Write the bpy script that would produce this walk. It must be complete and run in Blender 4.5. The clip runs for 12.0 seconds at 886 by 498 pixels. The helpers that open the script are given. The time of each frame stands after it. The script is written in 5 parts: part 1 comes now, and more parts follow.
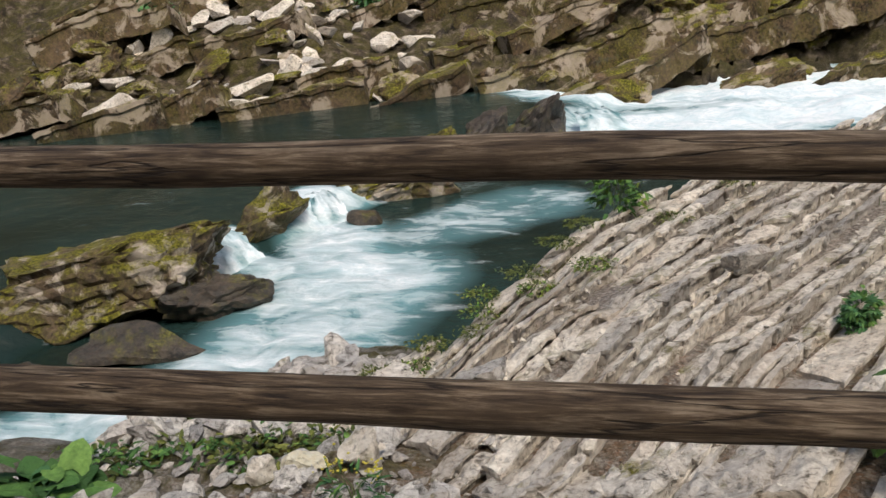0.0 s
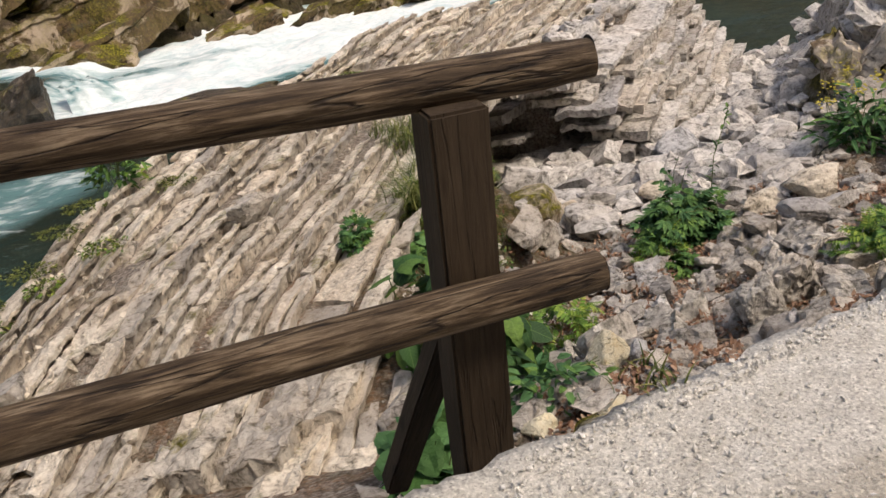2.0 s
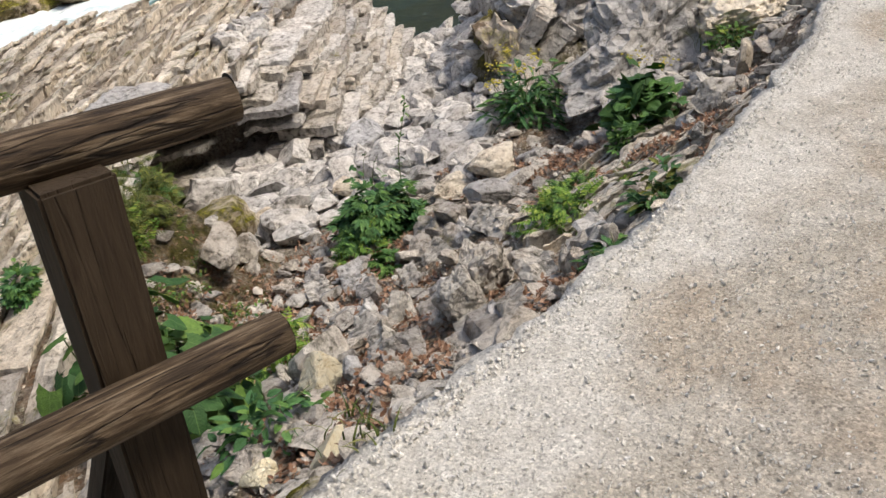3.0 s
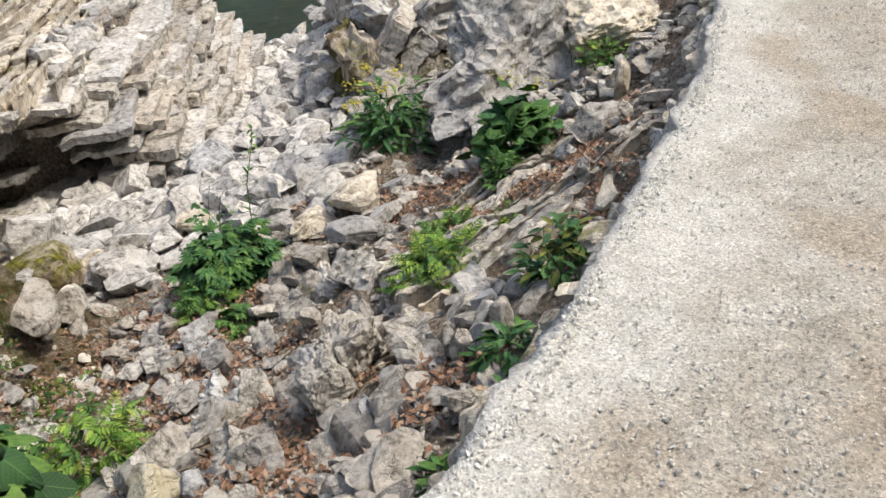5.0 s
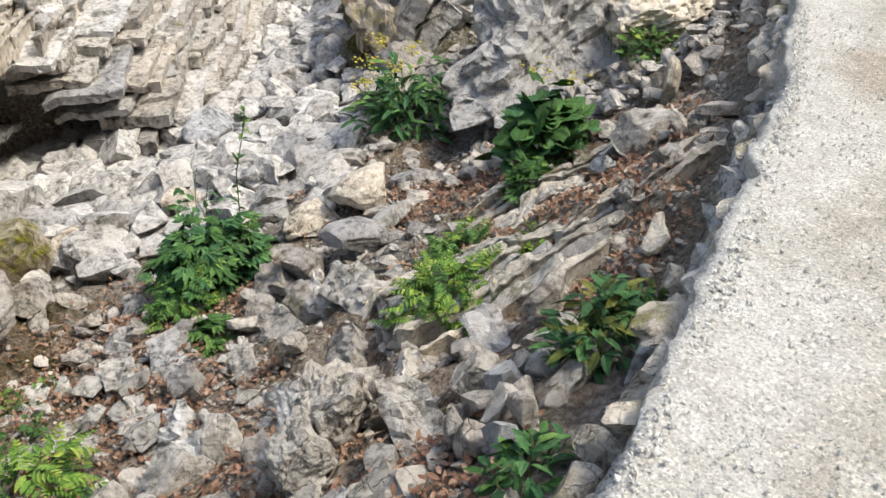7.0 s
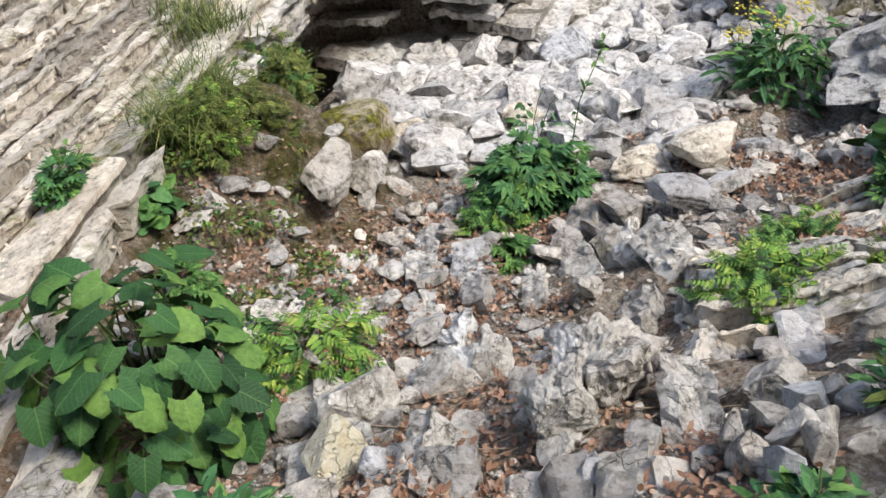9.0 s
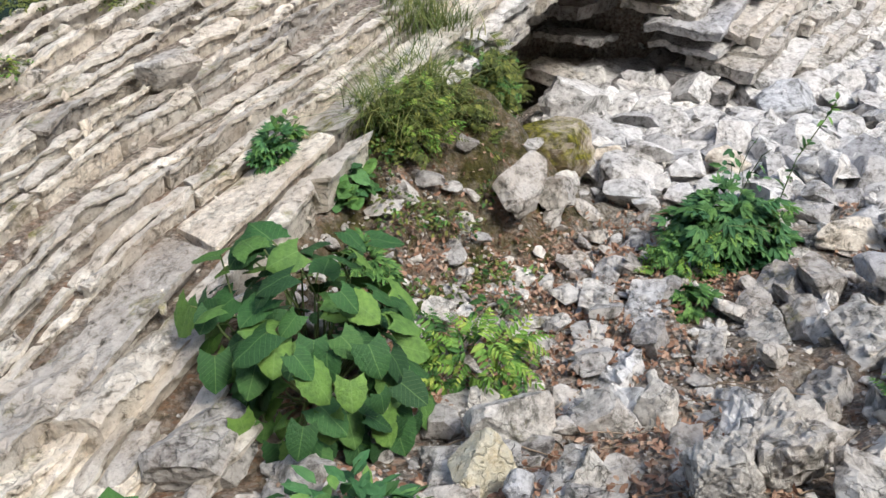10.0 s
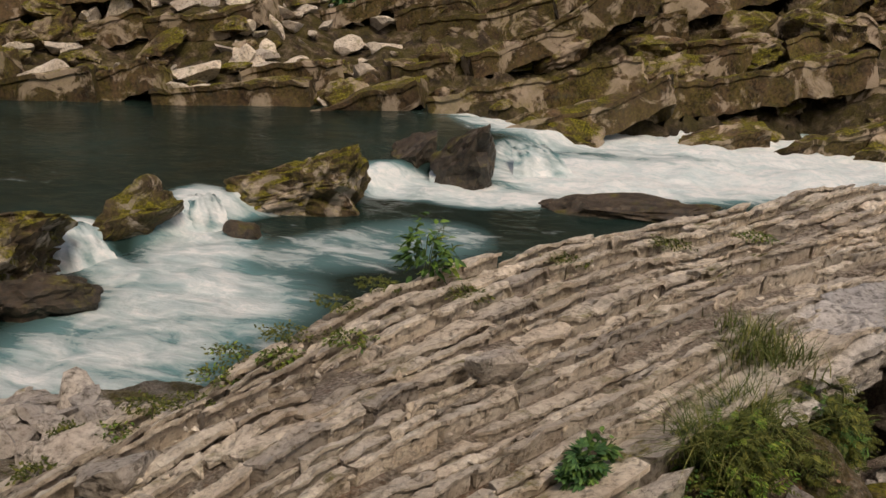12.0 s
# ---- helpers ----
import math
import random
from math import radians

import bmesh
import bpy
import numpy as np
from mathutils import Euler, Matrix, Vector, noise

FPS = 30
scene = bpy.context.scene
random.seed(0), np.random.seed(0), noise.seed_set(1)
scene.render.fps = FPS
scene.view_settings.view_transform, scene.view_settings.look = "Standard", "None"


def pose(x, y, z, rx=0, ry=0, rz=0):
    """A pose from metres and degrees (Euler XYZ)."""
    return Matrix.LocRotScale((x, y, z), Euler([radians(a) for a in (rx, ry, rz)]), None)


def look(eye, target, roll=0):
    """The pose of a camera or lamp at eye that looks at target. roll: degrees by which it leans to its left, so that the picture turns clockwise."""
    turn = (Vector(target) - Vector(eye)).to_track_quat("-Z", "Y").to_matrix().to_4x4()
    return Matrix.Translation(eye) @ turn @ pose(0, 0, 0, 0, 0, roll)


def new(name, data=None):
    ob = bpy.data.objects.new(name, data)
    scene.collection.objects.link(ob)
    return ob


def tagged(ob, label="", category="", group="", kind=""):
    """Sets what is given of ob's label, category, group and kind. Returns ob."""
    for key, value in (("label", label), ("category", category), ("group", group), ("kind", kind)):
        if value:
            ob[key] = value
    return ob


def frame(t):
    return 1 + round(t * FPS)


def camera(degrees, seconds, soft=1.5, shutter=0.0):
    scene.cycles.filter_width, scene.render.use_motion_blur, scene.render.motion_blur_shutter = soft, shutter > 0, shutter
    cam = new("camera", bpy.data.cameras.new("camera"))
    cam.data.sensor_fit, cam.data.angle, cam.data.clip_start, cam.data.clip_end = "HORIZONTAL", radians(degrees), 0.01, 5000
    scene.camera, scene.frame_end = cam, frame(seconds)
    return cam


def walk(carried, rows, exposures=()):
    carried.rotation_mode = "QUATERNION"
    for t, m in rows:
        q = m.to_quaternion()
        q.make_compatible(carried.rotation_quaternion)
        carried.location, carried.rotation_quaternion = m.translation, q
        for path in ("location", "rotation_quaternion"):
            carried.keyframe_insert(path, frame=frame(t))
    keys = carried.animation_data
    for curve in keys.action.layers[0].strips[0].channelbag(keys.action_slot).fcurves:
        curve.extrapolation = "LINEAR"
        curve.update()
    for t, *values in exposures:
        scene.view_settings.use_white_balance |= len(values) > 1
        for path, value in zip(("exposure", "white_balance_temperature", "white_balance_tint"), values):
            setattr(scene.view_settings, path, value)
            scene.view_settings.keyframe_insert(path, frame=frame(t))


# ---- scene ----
cam = camera(54.3, 12.0)
PATH = [
    (0, (0.198, 0.127, 1.464), (-0.271, 1.935, 0.749), -5.5),
    (0.5, (0.252, 0.125, 1.495), (0.047, 1.952, 0.709), -6.4),
    (1, (0.3, 0.109, 1.495), (0.34, 1.926, 0.66), -6.3),
    (1.5, (0.356, 0.112, 1.489), (0.612, 1.897, 0.625), -6.1),
    (2, (0.44, 0.104, 1.492), (0.971, 1.805, 0.585), -6.3),
    (2.5, (0.553, 0.187, 1.496), (1.4, 1.721, 0.533), -5.5),
    (3, (0.67, 0.317, 1.515), (1.757, 1.674, 0.527), -4.9),
    (3.5, (0.877, 0.42, 1.508), (2.038, 1.722, 0.53), -4.8),
    (3.7, (1.036, 0.483, 1.495), (2.188, 1.795, 0.52), -4.6),
    (5.3, (1.335, 0.988, 1.408), (2.662, 2.098, 0.403), -1.7),
    (5.5, (1.447, 1.038, 1.377), (2.778, 2.171, 0.406), -1.5),
    (6, (1.612, 1.166, 1.371), (2.958, 2.255, 0.37), 2.3),
    (6.5, (1.743, 1.341, 1.357), (3.111, 2.348, 0.3), 0.9),
    (7, (1.84, 1.448, 1.356), (3.092, 2.565, 0.267), 1.2),
    (7.2, (1.889, 1.474, 1.343), (3.072, 2.664, 0.255), 2.2),
    (8.8, (1.98, 1.569, 1.295), (2.681, 2.99, 0.074), 1.2),
    (9, (1.953, 1.569, 1.291), (2.569, 3.021, 0.062), 1.7),
    (9.5, (1.908, 1.586, 1.282), (2.322, 3.09, 0.03), 3.3),
    (10, (1.87, 1.632, 1.288), (2.127, 3.192, 0.063), 4.8),
    (10.5, (1.811, 1.72, 1.303), (1.886, 3.373, 0.179), 5.4),
    (11, (1.786, 1.776, 1.302), (1.632, 3.518, 0.332), 4.1),
    (11.5, (1.761, 1.806, 1.36), (1.414, 3.599, 0.545), 2.8),
    (12, (1.775, 1.82, 1.379), (1.301, 3.635, 0.684), 2.6),
]
EXPOSURES = [
    (0.0, 0.32, 6600, 9), (1.0, 0.38, 7200, 13), (2.0, 0.42, 7400, 13), (3.0, 0.62, 7000, 9), (3.5, 0.78, 6850, 7), (5.5, 0.84, 6800, 6), (7.0, 0.88, 6650, 5),
    (9.0, 1.02, 6350, 7), (9.5, 1.0, 6300, 7), (10.5, 0.85, 6150, 7), (11.0, 0.33, 6500, 9), (11.5, 0.0, 7200, 12), (12.0, -0.28, 8000, 15),
]
walk(cam, [(t, look(eye, target, roll)) for t, eye, target, roll in PATH], EXPOSURES)

# ---------------------------------------------------------------- light
SUN_EL, SUN_AZ = 60.0, 142.0
world = bpy.data.worlds.new("sky")
scene.world = world
world.use_nodes = True
wn = world.node_tree
sky = wn.nodes.new("ShaderNodeTexSky")
sky.sky_type = "NISHITA"
sky.sun_disc = False
sky.sun_elevation, sky.sun_rotation = radians(SUN_EL), radians(SUN_AZ)
sky.air_density, sky.dust_density, sky.ozone_density = 1.0, 4.0, 1.0
wn.links.new(sky.outputs[0], wn.nodes["Background"].inputs[0])
wn.nodes["Background"].inputs[1].default_value = 0.13
sun = new("sun", bpy.data.lights.new("sun", "SUN"))
sun.data.energy, sun.data.angle, sun.data.color = 1.5, radians(14), (1.0, 0.95, 0.88)
sun.matrix_world = look((0, 0, 30), (30 / math.tan(radians(SUN_EL)) * -math.sin(radians(SUN_AZ)), 30 / math.tan(radians(SUN_EL)) * -math.cos(radians(SUN_AZ)), 0))


# ---------------------------------------------------------------- numeric noise
def lattice(ix, iy, seed):
    h = (ix.astype(np.int64) * 374761393 + iy.astype(np.int64) * 668265263 + seed * 974634777) & 0x7FFFFFFF
    h = ((h ^ (h >> 13)) * 1274126177) & 0x7FFFFFFF
    return ((h ^ (h >> 16)) & 0xFFFF) / 65535.0


def value_noise(x, y, seed=0):
    x, y = np.asarray(x, float), np.asarray(y, float)
    ix, iy = np.floor(x), np.floor(y)
    fx, fy = x - ix, y - iy
    fx, fy = fx * fx * (3 - 2 * fx), fy * fy * (3 - 2 * fy)
    a, b = lattice(ix, iy, seed), lattice(ix + 1, iy, seed)
    c, d = lattice(ix, iy + 1, seed), lattice(ix + 1, iy + 1, seed)
    return (a + (b - a) * fx) * (1 - fy) + (c + (d - c) * fx) * fy - 0.5


def fbm(x, y, size, octaves=4, seed=0, gain=0.5):
    total, amp, freq = 0.0, 1.0, 1.0 / size
    for k in range(octaves):
        total = total + amp * value_noise(x * freq + 17.3 * k, y * freq - 9.1 * k, seed + k)
        amp, freq = amp * gain, freq * 2.03
    return total


def smooth(a, b, x):
    t = np.clip((np.asarray(x, float) - a) / (b - a), 0, 1)
    return t * t * (3 - 2 * t)


def cells(x, y, size, seed=0):
    """Voronoi: distance to the nearest and second seed, and the nearest seed's random number."""
    x, y = np.asarray(x, float) / size, np.asarray(y, float) / size
    ix, iy = np.floor(x), np.floor(y)
    f1, f2, who = np.full(x.shape, 9.0), np.full(x.shape, 9.0), np.zeros(x.shape)
    for i in (-1, 0, 1):
        for j in (-1, 0, 1):
            cx, cy = ix + i, iy + j
            dx = cx + 0.1 + 0.8 * lattice(cx, cy, seed) - x
            dy = cy + 0.1 + 0.8 * lattice(cx, cy, seed + 5) - y
            dist, r = np.hypot(dx, dy), lattice(cx, cy, seed + 11)
            near = dist < f1
            f2 = np.where(near, f1, np.minimum(f2, dist))
            who = np.where(near, r, who)
            f1 = np.where(near, dist, f1)
    return f1, f2, who


# ---------------------------------------------------------------- plan of the gorge
STRIKE = (0.67, 0.742)        # run of the limestone beds
WATER, POOL = -3.5, -3.05     # levels of the lower run and of the upper pool


def path_edge(x):
    x = np.asarray(x, float)
    near = 1.66 + 0.02 * x + 0.031 * x * x
    near = np.where(x < 0, 1.66, near)
    return np.where(x > 7, 3.32 + 0.43 * (x - 7), near) + 0.05 * fbm(x, 0 * x, 0.9, 3, 3) + 0.02


def along(x, y):
    return STRIKE[0] * x + STRIKE[1] * y


def across(x, y):
    return -STRIKE[1] * x + STRIKE[0] * y


def place(u, v):
    return STRIKE[0] * u - STRIKE[1] * v, STRIKE[1] * u + STRIKE[0] * v


def slab_top(u, v):
    z = -1.30 - 0.13 * np.maximum(0, v - 4.3) + 0.03 * (np.minimum(u, 8) - 5.5) - 0.05 * np.maximum(0, u - 8) - 0.25 * smooth(4.4, 2.6, u)
    return z - 0.45 * smooth(6.0, 3.6, u) * smooth(4.2, 5.6, v) + 0.24 * smooth(9.5, 12.0, u) * smooth(15.5, 13.5, u) * smooth(4.4, 5.4, v)


def slab_mask(u, v, inset=0.0):
    low = 2.35 - 0.9 * smooth(4.9, 3.8, u) - 0.70 * smooth(9.0, 12.0, u) + inset * smooth(5.0, 6.0, u) * (1 + 1.6 * smooth(8.2, 9.0, u) * smooth(10.9, 10.2, u)) + 0.5 * smooth(5.5, 8.0, u) + 0.25 * fbm(u, v, 0.8, 2, 41)
    high = 5.75 + 0.2 * smooth(6, 11, u) - 1.6 * smooth(12.5, 16, u) + 0.4 * np.exp(-((np.asarray(u) - 6.4) / 0.55) ** 2) + 0.35 * fbm(u, v, 1.1, 2, 42)
    return smooth(low - 0.12, low + 0.05, v) * smooth(high + 0.45, high - 0.1, v) * smooth(2.0, 3.2, u) * smooth(16.5, 15.5, u)


def ground_height(x, y, detail=True):
    x, y = np.asarray(x, float), np.asarray(y, float)
    d = y - path_edge(x)
    u, v = along(x, y), across(x, y)
    d = d * (1 + 0.25 * smooth(-3.0, -5.0, x))
    z = np.interp(d, [-1, 0, 0.10, 0.9, 1.4, 2.4, 3.2, 4.5, 6, 7.2, 9, 12], [-0.2, -0.12, -0.40, -1.02, -1.25, -1.72, -1.9, -2.45, -2.8, -3.3, -3.95, -4.4])
    z = z - 0.5 * smooth(-3.2, -5.5, x) * smooth(2.2, 4.0, d)
    rib = smooth(-1.9, -1.3, v) * smooth(0.1, -0.5, v) * smooth(10.9, 11.8, u) * smooth(22, 18, u)
    z = z + rib * (0.75 + 0.25 * fbm(u, v, 0.7, 3, 55))
    gully = smooth(-0.9, -0.2, v) * smooth(3.6, 3.0, v) * smooth(8.0, 9.0, u) * smooth(19.0, 17.2, u)
    z = np.where(gully > 0, np.maximum(z, z * (1 - gully) + gully * (-2.62 - 0.085 * (u - 8.5))), z)
    m = slab_mask(u, v, 0.45)
    z = np.where(m > 0, np.maximum(z, z * (1 - m) + (slab_top(u, v) - 0.12) * m), z)
    soil = smooth(1.35, 2.5, v) * smooth(4.2, 5.0, u) * smooth(8.0, 7.0, u) * smooth(3.4, 3.0, v)
    z = np.where(soil > 0, np.maximum(z, z * (1 - soil) + soil * (slab_top(u, v) - 0.22)), z)
    shore = 23.6 + 0.22 * x + 2.0 * fbm(x, y, 6, 3, 60)
    f = y - shore
    far = -4.0 + np.interp(f, [-2, -0.4, 0.2, 3, 7, 14, 26], [-0.6, 0.0, 0.75, 1.45, 2.8, 7.0, 26.0])
    z = np.maximum(z, far)
    if detail:
        rough = smooth(0.0, 0.25, d) * (1 - 0.75 * slab_mask(u, v))
        z = z + rough * (0.16 * fbm(x, y, 0.9, 4, 7) + 0.05 * fbm(x, y, 0.16, 2, 8))
        s = v + 0.25 * fbm(x, y, 1.5, 3, 9)
        step = (s / 0.16 - np.floor(s / 0.16)) - 0.5
        z = z + rough * (0.06 * step * (0.4 + fbm(u, v, 1.3, 2, 12)) * (1 - m * 0.6))
        f1, f2, who = cells(x, y, 0.34, 21)
        z = z + rough * (1 - 0.8 * m) * 0.10 * (who - 0.4) * smooth(0.02, 0.2, f2 - f1)
        bank = smooth(-0.6, 0.3, f)
        s = y - 0.35 * x + 1.2 * fbm(x, y, 4, 3, 71)
        z = z + bank * (0.35 * ((s / 1.1 - np.floor(s / 1.1)) - 0.5) + 0.9 * fbm(x, y, 2.6, 4, 72))
        g1, g2, who2 = cells(x, y, 1.5, 73)
        z = z + bank * 0.25 * (who2 - 0.4) * smooth(0.02, 0.22, g2 - g1)
    return z


# ---------------------------------------------------------------- materials
class Nodes:
    """A small helper that builds a node material."""

    def __init__(self, name):
        self.mat = bpy.data.materials.new(name)
        self.mat.use_nodes = True
        self.tree = self.mat.node_tree
        self.bsdf = self.tree.nodes["Principled BSDF"]

    def add(self, kind):
        return self.tree.nodes.new(kind)

    def link(self, a, b):
        self.tree.links.new(a, b)

    def coords(self, scale=(1, 1, 1), turn=0.0, object_space=False):
        tc = self.add("ShaderNodeTexCoord")
        if object_space:
            out = tc.outputs["Object"]
        else:
            out = self.add("ShaderNodeNewGeometry").outputs["Position"]
        m = self.add("ShaderNodeMapping")
        m.inputs["Scale"].default_value = scale
        m.inputs["Rotation"].default_value = (0, 0, turn)
        self.link(out, m.inputs[0])
        return m.outputs[0]

    def noise(self, vec, scale, detail=6, rough=0.6, distort=0.0):
        n = self.add("ShaderNodeTexNoise")
        n.inputs["Scale"].default_value, n.inputs["Detail"].default_value = scale, detail
        n.inputs["Roughness"].default_value, n.inputs["Distortion"].default_value = rough, distort
        self.link(vec, n.inputs["Vector"])
        return n.outputs["Fac"]

    def warped(self, vec, amount):
        n = self.add("ShaderNodeTexNoise")
        n.inputs["Scale"].default_value, n.inputs["Detail"].default_value = 3.5, 5
        self.link(vec, n.inputs["Vector"])
        m = self.add("ShaderNodeVectorMath")
        m.operation = "MULTIPLY_ADD"
        self.link(n.outputs["Color"], m.inputs[0])
        m.inputs[1].default_value = (amount * 3, amount * 3, amount * 3)
        self.link(vec, m.inputs[2])
        return m.outputs[0]

    def voronoi(self, vec, scale, feature="F1", out="Distance"):
        n = self.add("ShaderNodeTexVoronoi")
        n.feature = feature
        n.inputs["Scale"].default_value = scale
        self.link(vec, n.inputs["Vector"])
        return n.outputs[out]

    def ramp(self, fac, *stops):
        n = self.add("ShaderNodeValToRGB")
        while len(n.color_ramp.elements) < len(stops):
            n.color_ramp.elements.new(0.5)
        for e, (p, c) in zip(n.color_ramp.elements, stops):
            e.position = p
            e.color = (*c, 1) if isinstance(c, tuple) else (c, c, c, 1)
        self.link(fac, n.inputs[0])
        return n.outputs[0]

    def mix(self, fac, a, b, blend="MIX"):
        n = self.add("ShaderNodeMix")
        n.data_type, n.blend_type = "RGBA", blend
        for k, value in ((0, fac), (6, a), (7, b)):
            sock = n.inputs[k]
            if isinstance(value, (int, float)):
                sock.default_value = value if k == 0 else (value, value, value, 1)
            elif isinstance(value, tuple):
                sock.default_value = (*value, 1)
            else:
                self.link(value, sock)
        return n.outputs[2]

    def math(self, op, a, b=0.0):
        n = self.add("ShaderNodeMath")
        n.operation = op
        for sock, value in zip(n.inputs, (a, b)):
            if isinstance(value, (int, float)):
                sock.default_value = value
            else:
                self.link(value, sock)
        return n.outputs[0]

    def attribute(self, name):
        n = self.add("ShaderNodeAttribute")
        n.attribute_name = name
        return n.outputs["Fac"]

    def random(self):
        return self.add("ShaderNodeObjectInfo").outputs["Random"]

    def island(self):
        return self.add("ShaderNodeNewGeometry").outputs["Random Per Island"]

    def up(self):
        n = self.add("ShaderNodeSeparateXYZ")
        self.link(self.add("ShaderNodeNewGeometry").outputs["Normal"], n.inputs[0])
        return n.outputs[2]

    def bump(self, height, strength=0.5, distance=0.02, normal=None):
        n = self.add("ShaderNodeBump")
        n.inputs["Strength"].default_value, n.inputs["Distance"].default_value = strength, distance
        self.link(height, n.inputs["Height"])
        if normal is not None:
            self.link(normal, n.inputs["Normal"])
        return n.outputs[0]

    def finish(self, color, rough=0.85, normal=None, specular=0.3):
        for name, value in (("Base Color", color), ("Roughness", rough), ("Normal", normal)):
            if value is None:
                continue
            if isinstance(value, tuple):
                value = (*value, 1)
            if isinstance(value, (int, float, tuple)):
                self.bsdf.inputs[name].default_value = value
            else:
                self.link(value, self.bsdf.inputs[name])
        self.bsdf.inputs["Specular IOR Level"].default_value = specular
        return self.mat


def limestone(name, light, mid, dark, moss=0.0, vary="object", damp=0.0, bare=None, size=1.0, rust=0.25, weather=1.0):
    """Pale limestone with veins, lichen specks, brown stain and some moss on what faces up."""
    n = Nodes(name)
    p = n.coords((1 / size, 1 / size, 1 / size))
    big, fine = n.noise(p, 1.7, 5, 0.6, 0.4), n.noise(p, 17, 8, 0.68, 0.3)
    body = n.ramp(n.math("ADD", n.math("MULTIPLY", fine, 0.72), n.math("MULTIPLY", n.noise(p, 4.2, 5, 0.6), 0.28)), (0.375, dark), (0.46, mid), (0.565, light))
    stain = n.ramp(big, (0.42, 0.0), (0.66, 1.0))
    body = n.mix(n.math("MULTIPLY", stain, rust), body, n.mix(0.62, mid, (0.36, 0.25, 0.16)))
    r = n.random() if vary == "object" else n.island()
    body = n.mix(1.0, body, n.ramp(r, (0.0, (0.62, 0.62, 0.64)), (0.25, (0.86, 0.855, 0.85)), (0.7, (1.0, 0.99, 0.98)), (1.0, (1.12, 1.10, 1.07))), "MULTIPLY")
    specks = n.ramp(n.noise(p, 48, 4, 0.7), (0.60, 0.0), (0.70, 1.0))
    body = n.mix(n.math("MULTIPLY", specks, 0.55), body, (0.07, 0.065, 0.055))
    cracks = n.ramp(n.voronoi(n.warped(p, 0.16), 8.5, "DISTANCE_TO_EDGE"), (0.0, 1.0), (0.022, 0.0))
    gate = n.ramp(n.noise(p, 2.6, 3), (0.44, 0.0), (0.56, 1.0))
    cracks = n.math("MULTIPLY", cracks, gate)
    body = n.mix(n.math("MULTIPLY", cracks, 0.5 * weather), body, (0.06, 0.05, 0.04))
    lichen = n.ramp(n.noise(p, 5.3, 8, 0.78), (0.535, 0.0), (0.63, 1.0))
    body = n.mix(n.math("MULTIPLY", lichen, 0.72 * weather), body, (0.085, 0.08, 0.06))
    if bare:
        body = n.mix(n.ramp(n.noise(p, 1.9, 6, 0.65, 0.6), (0.51, 0.0), (0.57, 1.0)), body, n.mix(n.math("MULTIPLY", specks, 0.5), bare, dark))
    if moss:
        patch = n.ramp(n.noise(p, 2.4, 7, 0.7), (0.62 - 0.35 * moss, 0.0), (0.74 - 0.3 * moss, 1.0))
        patch = n.math("MULTIPLY", patch, n.ramp(n.up(), (0.15, 0.25), (0.6, 1.0)))
        green = n.ramp(n.noise(p, 30, 5), (0.32, (0.03, 0.03, 0.004)), (0.5, (0.12, 0.11, 0.011)), (0.66, (0.27, 0.25, 0.028)))
        body = n.mix(patch, body, green)
    h = n.math("ADD", n.noise(p, 24, 8, 0.72), n.math("MULTIPLY", n.noise(p, 5, 5), 1.6))
    h = n.math("SUBTRACT", h, n.math("MULTIPLY", cracks, 0.8))
    return n.finish(body, 0.88 - 0.5 * damp, n.bump(h, 0.9, 0.03), 0.3 + 0.3 * damp)


ROCK = limestone("limestone_pale", (0.80, 0.785, 0.765), (0.60, 0.585, 0.565), (0.17, 0.162, 0.15))
ROCK_JOINED = limestone("limestone_pale_joined", (0.80, 0.785, 0.765), (0.60, 0.585, 0.565), (0.17, 0.162, 0.15), vary="island")
ROCK_WARM = limestone("limestone_warm", (0.90, 0.84, 0.735), (0.70, 0.63, 0.53), (0.16, 0.135, 0.10), 0.18, rust=0.5, weather=0.45)
ROCK_WARM_JOINED = limestone("limestone_warm_joined", (0.90, 0.84, 0.735), (0.70, 0.63, 0.53), (0.16, 0.135, 0.10), 0.18, vary="island", rust=0.5, weather=0.45)
ROCK_GREY = limestone("limestone_grey", (0.70, 0.67, 0.62), (0.50, 0.47, 0.43), (0.10, 0.092, 0.08), 0.10, rust=0.45)
ROCK_GREY_JOINED = limestone("limestone_grey_joined", (0.73, 0.70, 0.65), (0.53, 0.50, 0.46), (0.12, 0.11, 0.095), 0.06, vary="island", rust=0.45)
ROCK_MOSS = limestone("limestone_mossy", (0.15, 0.11, 0.07), (0.055, 0.041, 0.027), (0.014, 0.011, 0.008), 0.62, bare=(0.56, 0.48, 0.40), size=1.3, rust=0.5)
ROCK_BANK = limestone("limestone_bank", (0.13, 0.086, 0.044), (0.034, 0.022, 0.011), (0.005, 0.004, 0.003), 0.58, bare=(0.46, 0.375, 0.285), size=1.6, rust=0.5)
ROCK_WET = limestone("limestone_wet", (0.085, 0.064, 0.042), (0.026, 0.021, 0.015), (0.007, 0.006, 0.005), 0.24, damp=0.9, size=1.2, rust=0.2)
ROCK_YELLOW = limestone("limestone_yellow", (0.93, 0.87, 0.68), (0.89, 0.80, 0.57), (0.76, 0.63, 0.40), weather=0.1, rust=0.1)
ROCK_BLUE = limestone("limestone_blue_grey", (0.66, 0.67, 0.69), (0.47, 0.48, 0.50), (0.18, 0.18, 0.19))


